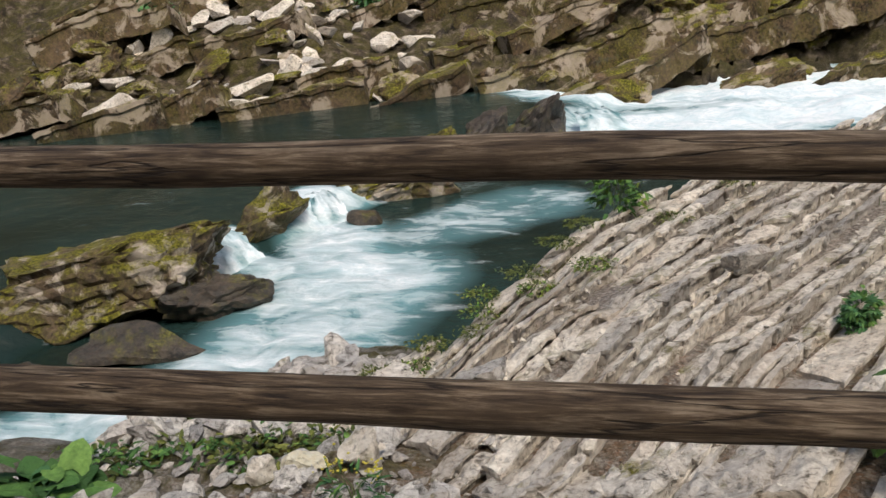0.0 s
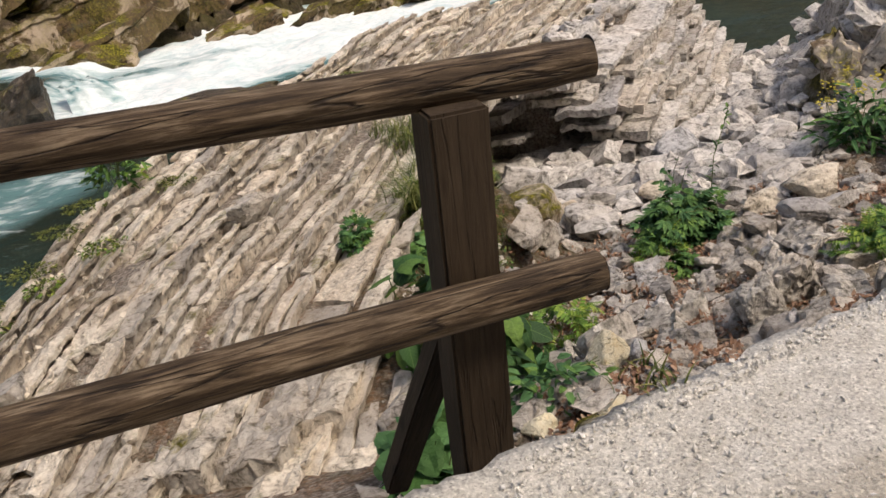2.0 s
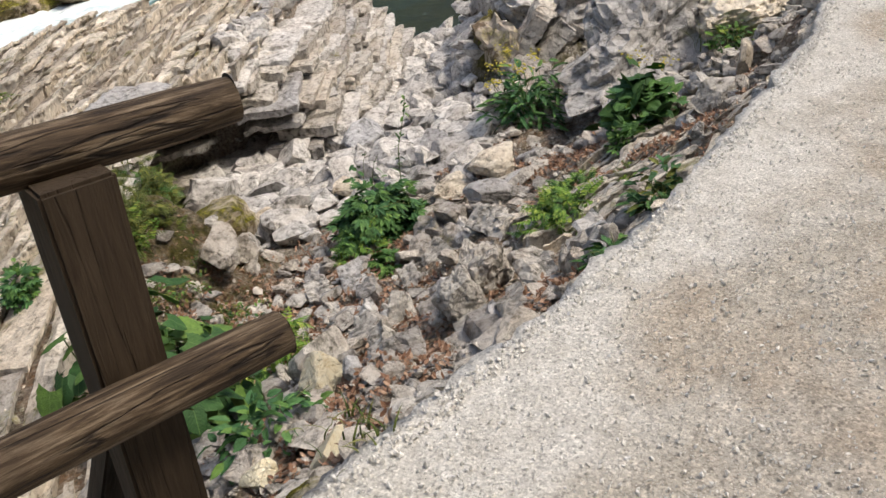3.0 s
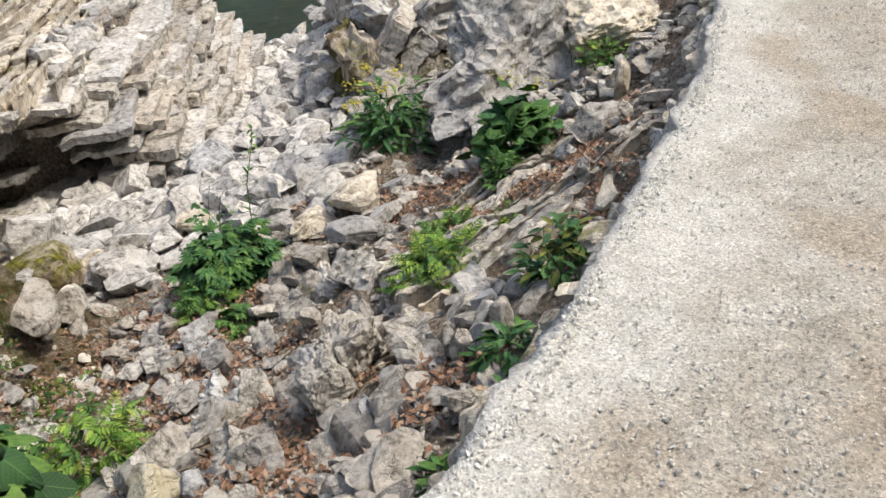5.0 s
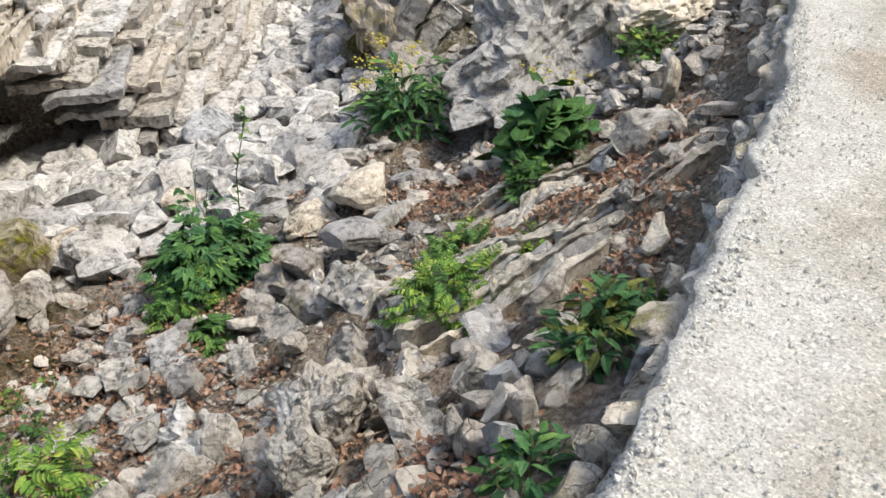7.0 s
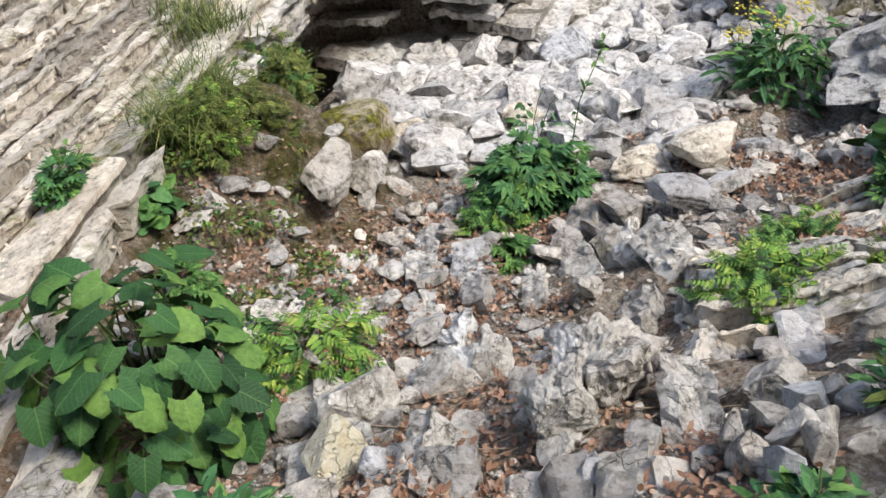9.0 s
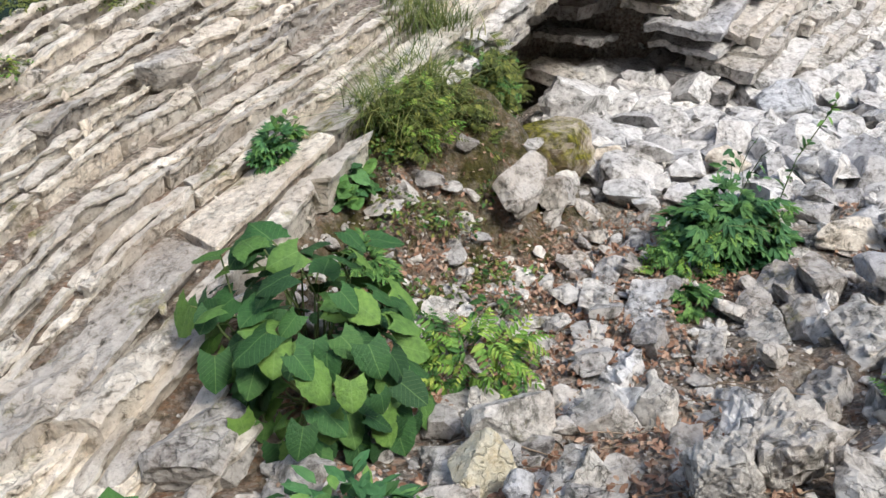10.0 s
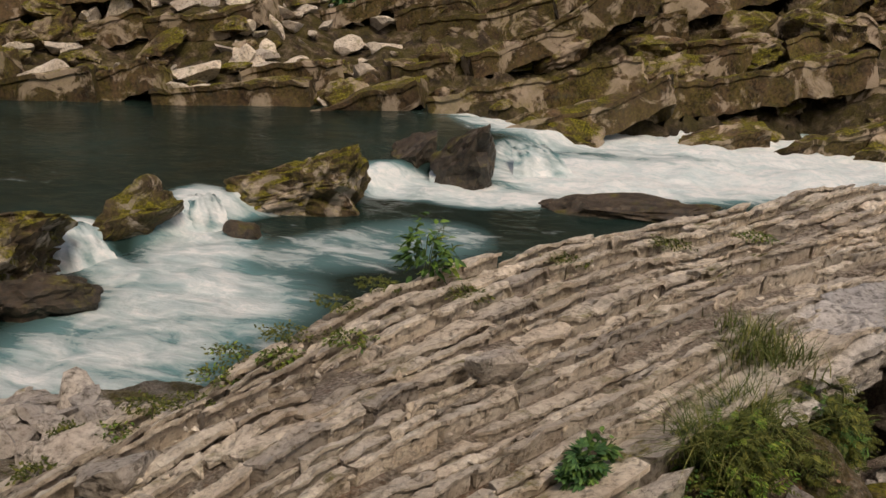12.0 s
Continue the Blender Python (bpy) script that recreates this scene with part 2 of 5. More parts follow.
def ground_material():
    n = Nodes("gorge_ground")
    p = n.coords()
    fine, mid, big = n.noise(p, 30, 7, 0.7), n.noise(p, 7, 6, 0.65), n.noise(p, 1.3, 5, 0.6)
    # stone tone is darker than the loose rocks: shade of their gaps put into colour
    stone = n.ramp(fine, (0.34, (0.10, 0.085, 0.07)), (0.5, (0.31, 0.28, 0.245)), (0.62, (0.54, 0.51, 0.46)))
    soil = n.ramp(fine, (0.34, (0.08, 0.055, 0.038)), (0.5, (0.26, 0.18, 0.13)), (0.64, (0.46, 0.35, 0.27)))
    chips = n.voronoi(n.coords((1, 1.7, 1), 0.5), 42, "F1", "Color")
    sep = n.add("ShaderNodeSeparateColor")
    n.link(chips, sep.inputs[0])
    soil = n.mix(n.ramp(sep.outputs[0], (0.55, 0.0), (0.75, 0.8)), soil, n.ramp(sep.outputs[1], (0.0, (0.28, 0.13, 0.07)), (0.5, (0.40, 0.24, 0.15)), (1.0, (0.55, 0.50, 0.44))))
    litter = n.math("MULTIPLY", n.attribute("litter"), n.ramp(mid, (0.35, 0.2), (0.58, 1.0)))
    color = n.mix(litter, stone, soil)
    green = n.ramp(n.noise(p, 22, 6, 0.7), (0.3, (0.025, 0.024, 0.006)), (0.52, (0.075, 0.066, 0.014)), (0.75, (0.16, 0.14, 0.035)))
    patch = n.math("MULTIPLY", n.ramp(n.noise(p, 1.9, 7, 0.72), (0.40, 0.0), (0.58, 1.0)), n.attribute("moss"))
    color = n.mix(patch, color, green)
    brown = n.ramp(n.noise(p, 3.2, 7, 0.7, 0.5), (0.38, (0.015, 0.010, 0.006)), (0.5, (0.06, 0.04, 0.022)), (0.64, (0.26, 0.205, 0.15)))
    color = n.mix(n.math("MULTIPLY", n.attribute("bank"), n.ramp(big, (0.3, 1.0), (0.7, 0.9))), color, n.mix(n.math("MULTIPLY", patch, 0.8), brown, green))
    wet = n.attribute("wet")
    color = n.mix(n.math("MULTIPLY", wet, 0.75), color, n.mix(0.6, color, (0.022, 0.017, 0.010)))
    h = n.math("ADD", fine, n.math("MULTIPLY", mid, 1.5))
    h = n.math("ADD", h, n.math("MULTIPLY", sep.outputs[2], n.math("MULTIPLY", litter, 0.7)))
    return n.finish(color, n.math("SUBTRACT", 0.9, n.math("MULTIPLY", wet, 0.5)), n.bump(h, 1.0, 0.045), 0.3)


def path_material():
    n = Nodes("gravel_path")
    p = n.coords()
    band = n.attribute("band")
    fine, mid, soft = n.noise(p, 85, 4, 0.6), n.noise(p, 1.6, 6, 0.62, 0.3), n.noise(p, 9, 5, 0.6)
    grit = n.voronoi(p, 150, "F1", "Color")
    sep = n.add("ShaderNodeSeparateColor")
    n.link(grit, sep.inputs[0])
    pale = n.ramp(soft, (0.3, (0.61, 0.585, 0.535)), (0.65, (0.74, 0.72, 0.675)))
    sandy = n.ramp(soft, (0.3, (0.42, 0.38, 0.32)), (0.65, (0.58, 0.54, 0.475)))
    dirt = n.ramp(soft, (0.3, (0.40, 0.335, 0.265)), (0.65, (0.54, 0.47, 0.385)))
    share = n.math("ADD", n.math("MULTIPLY", band, 0.7), n.math("MULTIPLY", n.math("SUBTRACT", mid, 0.5), 2.0))
    color = n.mix(n.ramp(share, (0.0, 0.0), (0.55, 1.0)), sandy, pale)
    patch = n.ramp(n.noise(n.coords((1, 1, 1), 0.4), 0.9, 5, 0.6, 0.4), (0.46, 0.0), (0.58, 1.0))
    color = n.mix(n.math("MULTIPLY", patch, n.math("SUBTRACT", 1.0, band)), color, dirt)
    color = n.mix(1.0, color, n.ramp(sep.outputs[2], (0.0, 0.55), (0.12, 0.86), (0.85, 1.0), (1.0, 1.18)), "MULTIPLY")
    stones = n.add("ShaderNodeSeparateColor")
    n.link(n.voronoi(n.warped(p, 0.01), 95, "F1", "Color"), stones.inputs[0])
    tone = n.ramp(stones.outputs[0], (0.0, 0.60), (0.12, 0.86), (0.4, 0.98), (0.80, 1.03), (0.92, 1.28))
    color = n.mix(n.ramp(band, (0.0, 0.95), (1.0, 0.6)), color, n.mix(1.0, color, tone, "MULTIPLY"))
    color = n.mix(1.0, color, n.ramp(fine, (0.35, 0.82), (0.6, 1.06)), "MULTIPLY")
    h = n.math("ADD", fine, n.math("MULTIPLY", sep.outputs[1], 1.2))
    h = n.math("ADD", h, soft)
    return n.finish(color, 0.93, n.bump(h, 0.8, 0.010), 0.2)


def water_material():
    n = Nodes("river_water")
    p = n.coords((0.55, 1.0, 1.0), -0.75)
    fine = n.noise(p, 2.4, 6, 0.62, 0.7)
    streak = n.noise(n.coords((0.35, 1.6, 1.0), -0.9), 1.5, 6, 0.62, 0.9)
    foam = n.attribute("foam")
    f = n.math("ADD", n.math("MULTIPLY", foam, 1.1), n.math("MULTIPLY", n.math("SUBTRACT", n.math("ADD", fine, streak), 1.06), 1.5))
    fr = n.ramp(f, (0.24, 0.0), (0.55, 0.38), (1.0, 1.0))
    deep = n.ramp(n.noise(n.coords(), 0.35, 4), (0.35, (0.010, 0.020, 0.016)), (0.65, (0.018, 0.040, 0.036)))
    teal = n.mix(n.ramp(foam, (0.1, 0.0), (0.55, 1.0)), deep, (0.13, 0.27, 0.29))
    white = n.ramp(fine, (0.3, (0.62, 0.76, 0.79)), (0.55, (0.86, 0.90, 0.91)))
    color = n.mix(fr, teal, white)
    rough = n.ramp(fr, (0.0, 0.06), (0.5, 0.55))
    curl = n.noise(n.warped(n.coords((0.7, 1.0, 1.0), -0.9), 0.25), 3.2, 7, 0.7, 1.2)
    color = n.mix(n.math("MULTIPLY", fr, n.ramp(curl, (0.40, 0.5), (0.56, 0.0))), color, (0.42, 0.58, 0.61))
    h = n.math("ADD", n.math("MULTIPLY", n.noise(n.coords((0.6, 1, 1), -0.75), 3.5, 5, 0.6, 0.6), 0.7), n.math("MULTIPLY", streak, fr))
    n.bsdf.inputs["IOR"].default_value = 1.33
    return n.finish(color, rough, n.bump(n.math("ADD", h, n.math("MULTIPLY", curl, fr)), 0.4, 0.10), 0.32)


def wood_material(name, base, dark, pale, axis, split=0.6):
    n = Nodes(name)
    scale = [60, 60, 60]
    scale[axis] = 4.0
    p = n.coords(tuple(scale), object_space=True)
    o = n.coords(object_space=True)
    grain = n.noise(p, 1.0, 8, 0.68, 0.5)
    blot = n.noise(o, 6, 5, 0.6)
    color = n.ramp(grain, (0.36, dark), (0.50, base), (0.64, pale))
    color = n.mix(n.ramp(blot, (0.40, 0.0), (0.7, 0.7)), color, n.mix(0.6, base, dark))
    splits = [14, 14, 14]
    splits[axis] = 0.9
    crack = n.ramp(n.noise(n.coords(tuple(splits), object_space=True), 1.0, 4, 0.5, 0.3), (0.485, 0.0), (0.497, 1.0), (0.503, 1.0), (0.515, 0.0))
    color = n.mix(n.math("MULTIPLY", crack, split), color, (0.012, 0.008, 0.006))
    knots = n.ramp(n.voronoi(n.coords(tuple(2.2 if i == axis else 6 for i in range(3)), object_space=True), 1.0), (0.05, 1.0), (0.13, 0.0))
    color = n.mix(n.math("MULTIPLY", knots, 0.8), color, (0.02, 0.012, 0.008))
    h = n.math("SUBTRACT", grain, n.math("MULTIPLY", crack, 0.8))
    return n.finish(color, 0.72, n.bump(h, 0.8, 0.008), 0.25)


def leaf_material(name, dark, mid, pale, vary="object", veins=False):
    n = Nodes(name)
    r = n.random() if vary == "object" else n.island()
    p = n.coords()
    color = n.ramp(r, (0.0, dark), (0.55, mid), (1.0, pale))
    color = n.mix(n.ramp(n.noise(p, 26, 5, 0.6), (0.35, 0.45), (0.6, 0.0)), color, dark)
    if veins:
        sep = n.add("ShaderNodeSeparateXYZ")
        n.link(n.coords(object_space=True), sep.inputs[0])
        side = n.math("ABSOLUTE", sep.outputs[1])
        rib = n.ramp(side, (0.0, 1.0), (0.0045, 0.0))
        branch = n.math("FRACT", n.math("MULTIPLY", n.math("SUBTRACT", sep.outputs[0], n.math("MULTIPLY", side, 0.8)), 30.0))
        vein = n.math("MAXIMUM", rib, n.math("MULTIPLY", n.ramp(branch, (0.0, 1.0), (0.12, 0.0)), 0.7))
        color = n.mix(n.math("MULTIPLY", vein, 0.45), color, (0.20, 0.32, 0.10))
    return n.finish(color, 0.62, n.bump(n.noise(p, 75, 4), 0.6, 0.012), 0.28)


def plain_material(name, a, b, scale=20, rough=0.7):
    n = Nodes(name)
    p = n.coords()
    return n.finish(n.ramp(n.noise(p, scale, 5), (0.35, a), (0.65, b)), rough, n.bump(n.noise(p, scale * 2, 5), 0.4, 0.01))


GROUND, GRAVEL, RIVER = ground_material(), path_material(), water_material()
RAIL_WOOD = wood_material("weathered_rail_wood", (0.092, 0.063, 0.038), (0.014, 0.009, 0.007), (0.27, 0.21, 0.15), 0, 0.9)
POST_WOOD = wood_material("dark_post_wood", (0.058, 0.041, 0.027), (0.040, 0.028, 0.018), (0.078, 0.056, 0.038), 2, 0.05)
END_WOOD = plain_material("dark_end_grain", (0.018, 0.015, 0.014), (0.06, 0.05, 0.045), 40, 0.6)
LEAF_BIG = leaf_material("broad_leaf_green", (0.018, 0.056, 0.018), (0.040, 0.115, 0.030), (0.16, 0.28, 0.055), veins=True)
LEAF = leaf_material("leaf_green", (0.028, 0.075, 0.018), (0.07, 0.17, 0.04), (0.18, 0.32, 0.07), "island")
LEAF_DARK = leaf_material("leaf_dark_green", (0.026, 0.078, 0.030), (0.060, 0.165, 0.055), (0.13, 0.26, 0.075), "island")
LEAF_LIME = leaf_material("leaf_yellow_green", (0.07, 0.15, 0.022), (0.16, 0.30, 0.045), (0.36, 0.43, 0.08), "island")
GRASS = leaf_material("grass_green", (0.045, 0.07, 0.016), (0.12, 0.16, 0.035), (0.30, 0.29, 0.09), "island")
FERN = leaf_material("moss_fern_green", (0.035, 0.05, 0.010), (0.10, 0.125, 0.022), (0.22, 0.23, 0.05), "island")
STEM = plain_material("plant_stem", (0.06, 0.09, 0.03), (0.16, 0.20, 0.07))
FLOWER = plain_material("yellow_petal", (0.42, 0.36, 0.04), (0.66, 0.56, 0.10), 30)
DRY = leaf_material("dry_leaf", (0.17, 0.085, 0.05), (0.34, 0.20, 0.13), (0.50, 0.36, 0.26), "island")
TWIG = plain_material("dry_twig", (0.16, 0.11, 0.07), (0.34, 0.27, 0.19))
GRIT = leaf_material("path_grit", (0.62, 0.60, 0.56), (0.80, 0.775, 0.73), (0.93, 0.91, 0.88), "island")
CUT_LOG = plain_material("sawn_log", (0.38, 0.25, 0.12), (0.58, 0.42, 0.22), 8)


# ---------------------------------------------------------------- builders
def mesh_from(name, verts, faces, material, shade=False):
    me = bpy.data.meshes.new(name)
    me.from_pydata([tuple(v) for v in verts], [], faces)
    me.materials.append(material)
    if shade:
        me.polygons.foreach_set("use_smooth", [True] * len(me.polygons))
    me.update()
    return me


def part(name, me, parent=None, m=None, label=""):
    """Links a mesh as one object, under a thing or a part."""
    ob = new(name, me)
    if parent is not None:
        ob.parent = parent
    if m is not None:
        ob.matrix_basis = m
    if label:
        ob["label"] = label
    return ob


def grid_faces(rows, cols):
    i = np.arange((rows - 1) * cols).reshape(rows - 1, cols)[:, :-1].ravel()
    return np.stack([i, i + 1, i + cols + 1, i + cols], 1).tolist()


def attribute(me, name, values):
    me.attributes.new(name, "FLOAT", "POINT").data.foreach_set("value", np.asarray(values, np.float32).ravel())


def sphere_points(level):
    bm = bmesh.new()
    bmesh.ops.create_icosphere(bm, subdivisions=level, radius=1.0)
    v = np.array([p.co[:] for p in bm.verts])
    f = [[p.index for p in q.verts] for q in bm.faces]
    bm.free()
    return v, f


SPHERES = {level: sphere_points(level) for level in (1, 2, 3, 4, 5)}


def rock_mesh(name, size, seed, material, level=3, cuts=11, rough=0.05, shade=False, sharp=0.0):
    """A broken stone: a ball cut by random planes, then roughened."""
    rng = np.random.RandomState(seed)
    v, f = SPHERES[level]
    v = v.copy()
    for k in range(cuts):
        nrm = rng.normal(size=3)
        nrm /= np.linalg.norm(nrm)
        depth = rng.uniform(0.42 - 0.12 * sharp, 0.82 - 0.2 * sharp)
        over = v @ nrm - depth
        v = v - np.outer(np.maximum(over, 0), nrm)
    v = v / np.abs(v).max(axis=0)
    shift = rng.uniform(-50, 50, 3)
    bump = fbm(v[:, 0] * 1.3 + shift[0], v[:, 1] * 1.3 + v[:, 2] * 1.9 + shift[1], 0.7, 4, seed % 97)
    v = v * (1 + rough * 2.2 * bump)[:, None]
    if level >= 4:
        axis = np.array((0.25, 0.55, 0.80))
        s = (v @ axis) * 5.0 + 1.6 * bump
        bed = np.abs(s - np.floor(s) - 0.5)
        crumb = fbm(v[:, 0] * 4 + v[:, 2] * 2.1 + shift[2], v[:, 1] * 4 - v[:, 2] * 3.1, 0.8, 3, seed % 89)
        v = v * (1 - 0.5 * rough * smooth(0.16, 0.02, bed) + 0.8 * rough * crumb)[:, None]
    if level == 5:
        ridge = np.abs(fbm(v[:, 0] * 3 + v[:, 2] * 2.3 + shift[1], v[:, 1] * 3 - v[:, 2] * 2.7, 0.7, 3, seed % 83))
        f1, f2, who = cells(v[:, 0] * 2.2 + 0.8 * v[:, 2] + shift[0], v[:, 1] * 2.2 - 1.3 * v[:, 2], 0.8, seed % 79)
        v = v * (1 + 0.9 * rough * (who - 0.5) - 0.45 * rough * smooth(0.14, 0.0, f2 - f1) - 0.2 * rough * smooth(0.08, 0.0, ridge))[:, None]
    return mesh_from(name, v * np.array(size) / 2, f, material, shade)


def thing(name, label, category, m=None, group="", kind=""):
    ob = new(name)
    if m is not None:
        ob.matrix_basis = m
    return tagged(ob, label, category, group, kind)


def at_ground(x, y, lift=0.0):
    return float(ground_height(x, y)) + lift


# ---------------------------------------------------------------- the ground of the gorge
def build_ground():
    xs = np.concatenate([np.arange(-45, -6, 0.6), np.arange(-6, 9.5, 0.05), np.arange(9.5, 16, 0.14), np.arange(16, 60, 0.9)])
    ys = np.concatenate([np.arange(1.35, 8.5, 0.05), np.arange(8.5, 16, 0.10), np.arange(16, 32, 0.2), np.arange(32, 62, 1.0)])
    x, y = np.meshgrid(xs, ys)
    z = ground_height(x, y)
    me = mesh_from("ground", np.stack([x.ravel(), y.ravel(), z.ravel()], 1), grid_faces(len(ys), len(xs)), GROUND)
    u, v = along(x, y), across(x, y)
    d = y - path_edge(x)
    shore = 23.6 + 0.22 * x + 2.0 * fbm(x, y, 6, 3, 60)
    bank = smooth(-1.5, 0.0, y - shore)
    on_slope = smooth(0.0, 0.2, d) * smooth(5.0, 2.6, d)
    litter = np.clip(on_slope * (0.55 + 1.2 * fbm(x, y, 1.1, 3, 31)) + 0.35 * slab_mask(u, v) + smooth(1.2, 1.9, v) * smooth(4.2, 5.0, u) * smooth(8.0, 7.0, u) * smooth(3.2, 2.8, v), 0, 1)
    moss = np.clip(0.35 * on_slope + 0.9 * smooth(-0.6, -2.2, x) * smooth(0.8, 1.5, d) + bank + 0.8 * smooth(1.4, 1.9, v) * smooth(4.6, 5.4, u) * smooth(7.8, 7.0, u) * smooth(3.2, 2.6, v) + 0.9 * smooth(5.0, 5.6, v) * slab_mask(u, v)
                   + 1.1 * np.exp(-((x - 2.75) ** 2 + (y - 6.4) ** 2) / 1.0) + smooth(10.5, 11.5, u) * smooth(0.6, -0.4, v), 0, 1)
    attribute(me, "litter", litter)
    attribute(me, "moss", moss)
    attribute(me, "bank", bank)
    attribute(me, "wet", smooth(-2.75, -3.25, z + 0.25 * fbm(x, y, 0.8, 3, 33)))
    return tagged(new("ground", me), "rocky limestone gorge ground with soil, moss and leaf litter", "ground", kind="structure")


def build_path():
    xs = np.concatenate([np.arange(-9, -1, 0.09), np.arange(-1, 9, 0.03), np.arange(9, 24, 0.09)])
    back = np.concatenate([-np.linspace(0, 0.7, 15), -np.geomspace(0.8, 9.0, 22)])
    rows, band = [], []
    edge = path_edge(xs) + 0.03 + 0.05 * fbm(xs, xs * 0, 0.18, 3, 90) + 0.025 * fbm(xs, xs * 0, 0.045, 2, 95)
    for depth, pull in ((-0.5, -0.05), (-0.10, 0.0), (-0.02, 0.015)):
        rows.append(np.stack([xs, edge - pull + 0.03 * fbm(xs, xs * 0 + depth * 9, 0.2, 3, 92), depth + 0 * xs], 1))
        band.append(np.ones(len(xs)))
    for s in back:
        y = edge + s - 0.01
        z = 0.018 * fbm(xs, y, 0.5, 4, 91) + 0.008 * fbm(xs, y, 0.07, 2, 93) - 0.005
        rows.append(np.stack([xs, y, z], 1))
        band.append(np.clip(smooth(-0.62, -0.15, s + 0.3 * fbm(xs, y, 0.8, 3, 94)), 0, 1))
    me = mesh_from("path", np.concatenate(rows), grid_faces(len(rows), len(xs)), GRAVEL, True)
    attribute(me, "band", np.concatenate(band))
    return tagged(new("path", me), "pale crushed limestone footpath with a firm light edge", "path", kind="structure")


def near_segment(x, y, a, b):
    ax, ay, bx, by = *a, *b
    t = np.clip(((x - ax) * (bx - ax) + (y - ay) * (by - ay)) / ((bx - ax) ** 2 + (by - ay) ** 2), 0, 1)
    return np.hypot(x - ax - t * (bx - ax), y - ay - t * (by - ay)), t


def build_river():
    xs = np.concatenate([np.arange(-45, -13, 1.0), np.arange(-13, 10, 0.11), np.arange(10, 20, 0.25), np.arange(20, 60, 2.0)])
    ys = np.concatenate([np.arange(4.0, 28.5, 0.11), np.arange(28.5, 34, 0.8)])
    x, y = np.meshgrid(xs, ys)
    wob = 0.7 * fbm(x, y, 2.2, 3, 101)
    # the sill of boulders runs from the near left to the whitewater behind
    sill, ts = near_segment(x, y, (-8.6, 8.2), (-1.8, 20.5))
    side = ((x + 8.6) * (20.5 - 8.2) - (y - 8.2) * (-1.8 + 8.6)) / 14.05
    upper = smooth(0.35, -0.35, side + 0.3 * wob)
    foam = np.zeros_like(x)
    for a, b, wide, amount in (((-4.9, 13.0), (-4.3, 11.4), 1.15, 0.80), ((-3.9, 11.3), (-4.4, 8.6), 1.7, 0.66), ((-1.7, 14.6), (-4.3, 12.6), 1.1, 0.42), ((-4.6, 8.6), (-7.0, 6.0), 1.3, 0.74),
                               ((-5.8, 14.4), (-5.2, 13.2), 0.5, 1.1), ((-6.8, 12.2), (-5.4, 11.6), 0.45, 0.85),
                               ((-1.2, 24.0), (8.0, 24.4), 2.7, 1.4), ((-0.2, 19.6), (5.0, 21.6), 2.0, 1.35), ((-3.4, 17.3), (-0.8, 17.6), 0.8, 1.0),
                               ((8, 24.8), (20, 30), 3.0, 0.9)):
        dist, t = near_segment(x, y, a, b)
        foam = np.maximum(foam, amount * smooth(wide * 1.25, wide * 0.35, dist + 0.6 * wob))
    foam = np.maximum(foam, 0.9 * smooth(0.55, 0.1, np.abs(side + 0.1)) * smooth(0.35, 0.55, ts) * smooth(0.75, 0.6, ts) * smooth(-0.05, 0.25, fbm(x, y, 1.3, 2, 105)))
    z = WATER + (POOL - WATER) * upper * smooth(-16, -12, x + 0 * y + 4) + 0.10 * smooth(0.1, 0.4, ts) * (1 - upper)
    z = z + foam * (0.16 * fbm(x, y, 1.2, 3, 102) + 0.05 * fbm(x, y, 0.25, 3, 103)) + 0.03 * fbm(x, y, 0.8, 3, 104)
    me = mesh_from("water", np.stack([x.ravel(), y.ravel(), z.ravel()], 1), grid_faces(len(ys), len(xs)), RIVER, True)
    attribute(me, "foam", foam)
    return tagged(new("water", me), "turquoise mountain river with white rapids and dark green pools", "river", kind="structure")


def cascade(x, y, turn, width, out, seed):
    """Water that falls from the pool between two boulders."""
    rows, cols = 16, 14
    a, t = np.meshgrid(np.linspace(-0.5, 0.5, cols), np.linspace(0, 1, rows))
    fx = out * (t ** 0.8) + 0.10 * fbm(a * 4 + seed, t * 2, 0.5, 3, seed)
    fy = a * width * (0.75 + 0.5 * t) + 0.05 * fbm(a * 5, t * 4 + seed, 0.6, 2, seed + 3)
    fz = (POOL + 0.07) - (POOL - WATER + 0.12) * t ** 1.7 + 0.07 * fbm(a * 6, t * 5, 0.5, 3, seed + 5) - 0.25 * np.abs(a) ** 2
    me = mesh_from("waterfall", np.stack([fx.ravel(), fy.ravel(), fz.ravel()], 1), grid_faces(rows, cols), RIVER, True)
    attribute(me, "foam", np.clip(0.45 + 0.6 * t + 0.6 * fbm(a * 8, t * 2, 0.5, 2, seed + 7), 0, 1.1))
    ob = new("waterfall", me)
    ob.matrix_basis = pose(x, y, 0, 0, 0, turn)
    tagged(ob, "small white cascade between dark river boulders", "waterfall", kind="structure")


build_ground()
build_path()
build_river()
cascade(-5.75, 14.25, -55, 0.75, 1.0, 3)
cascade(-6.75, 12.2, -40, 0.8, 1.0, 5)
cascade(-2.75, 18.95, -75, 0.55, 1.3, 9)
cascade(-1.2, 20.3, -60, 1.2, 1.2, 12)


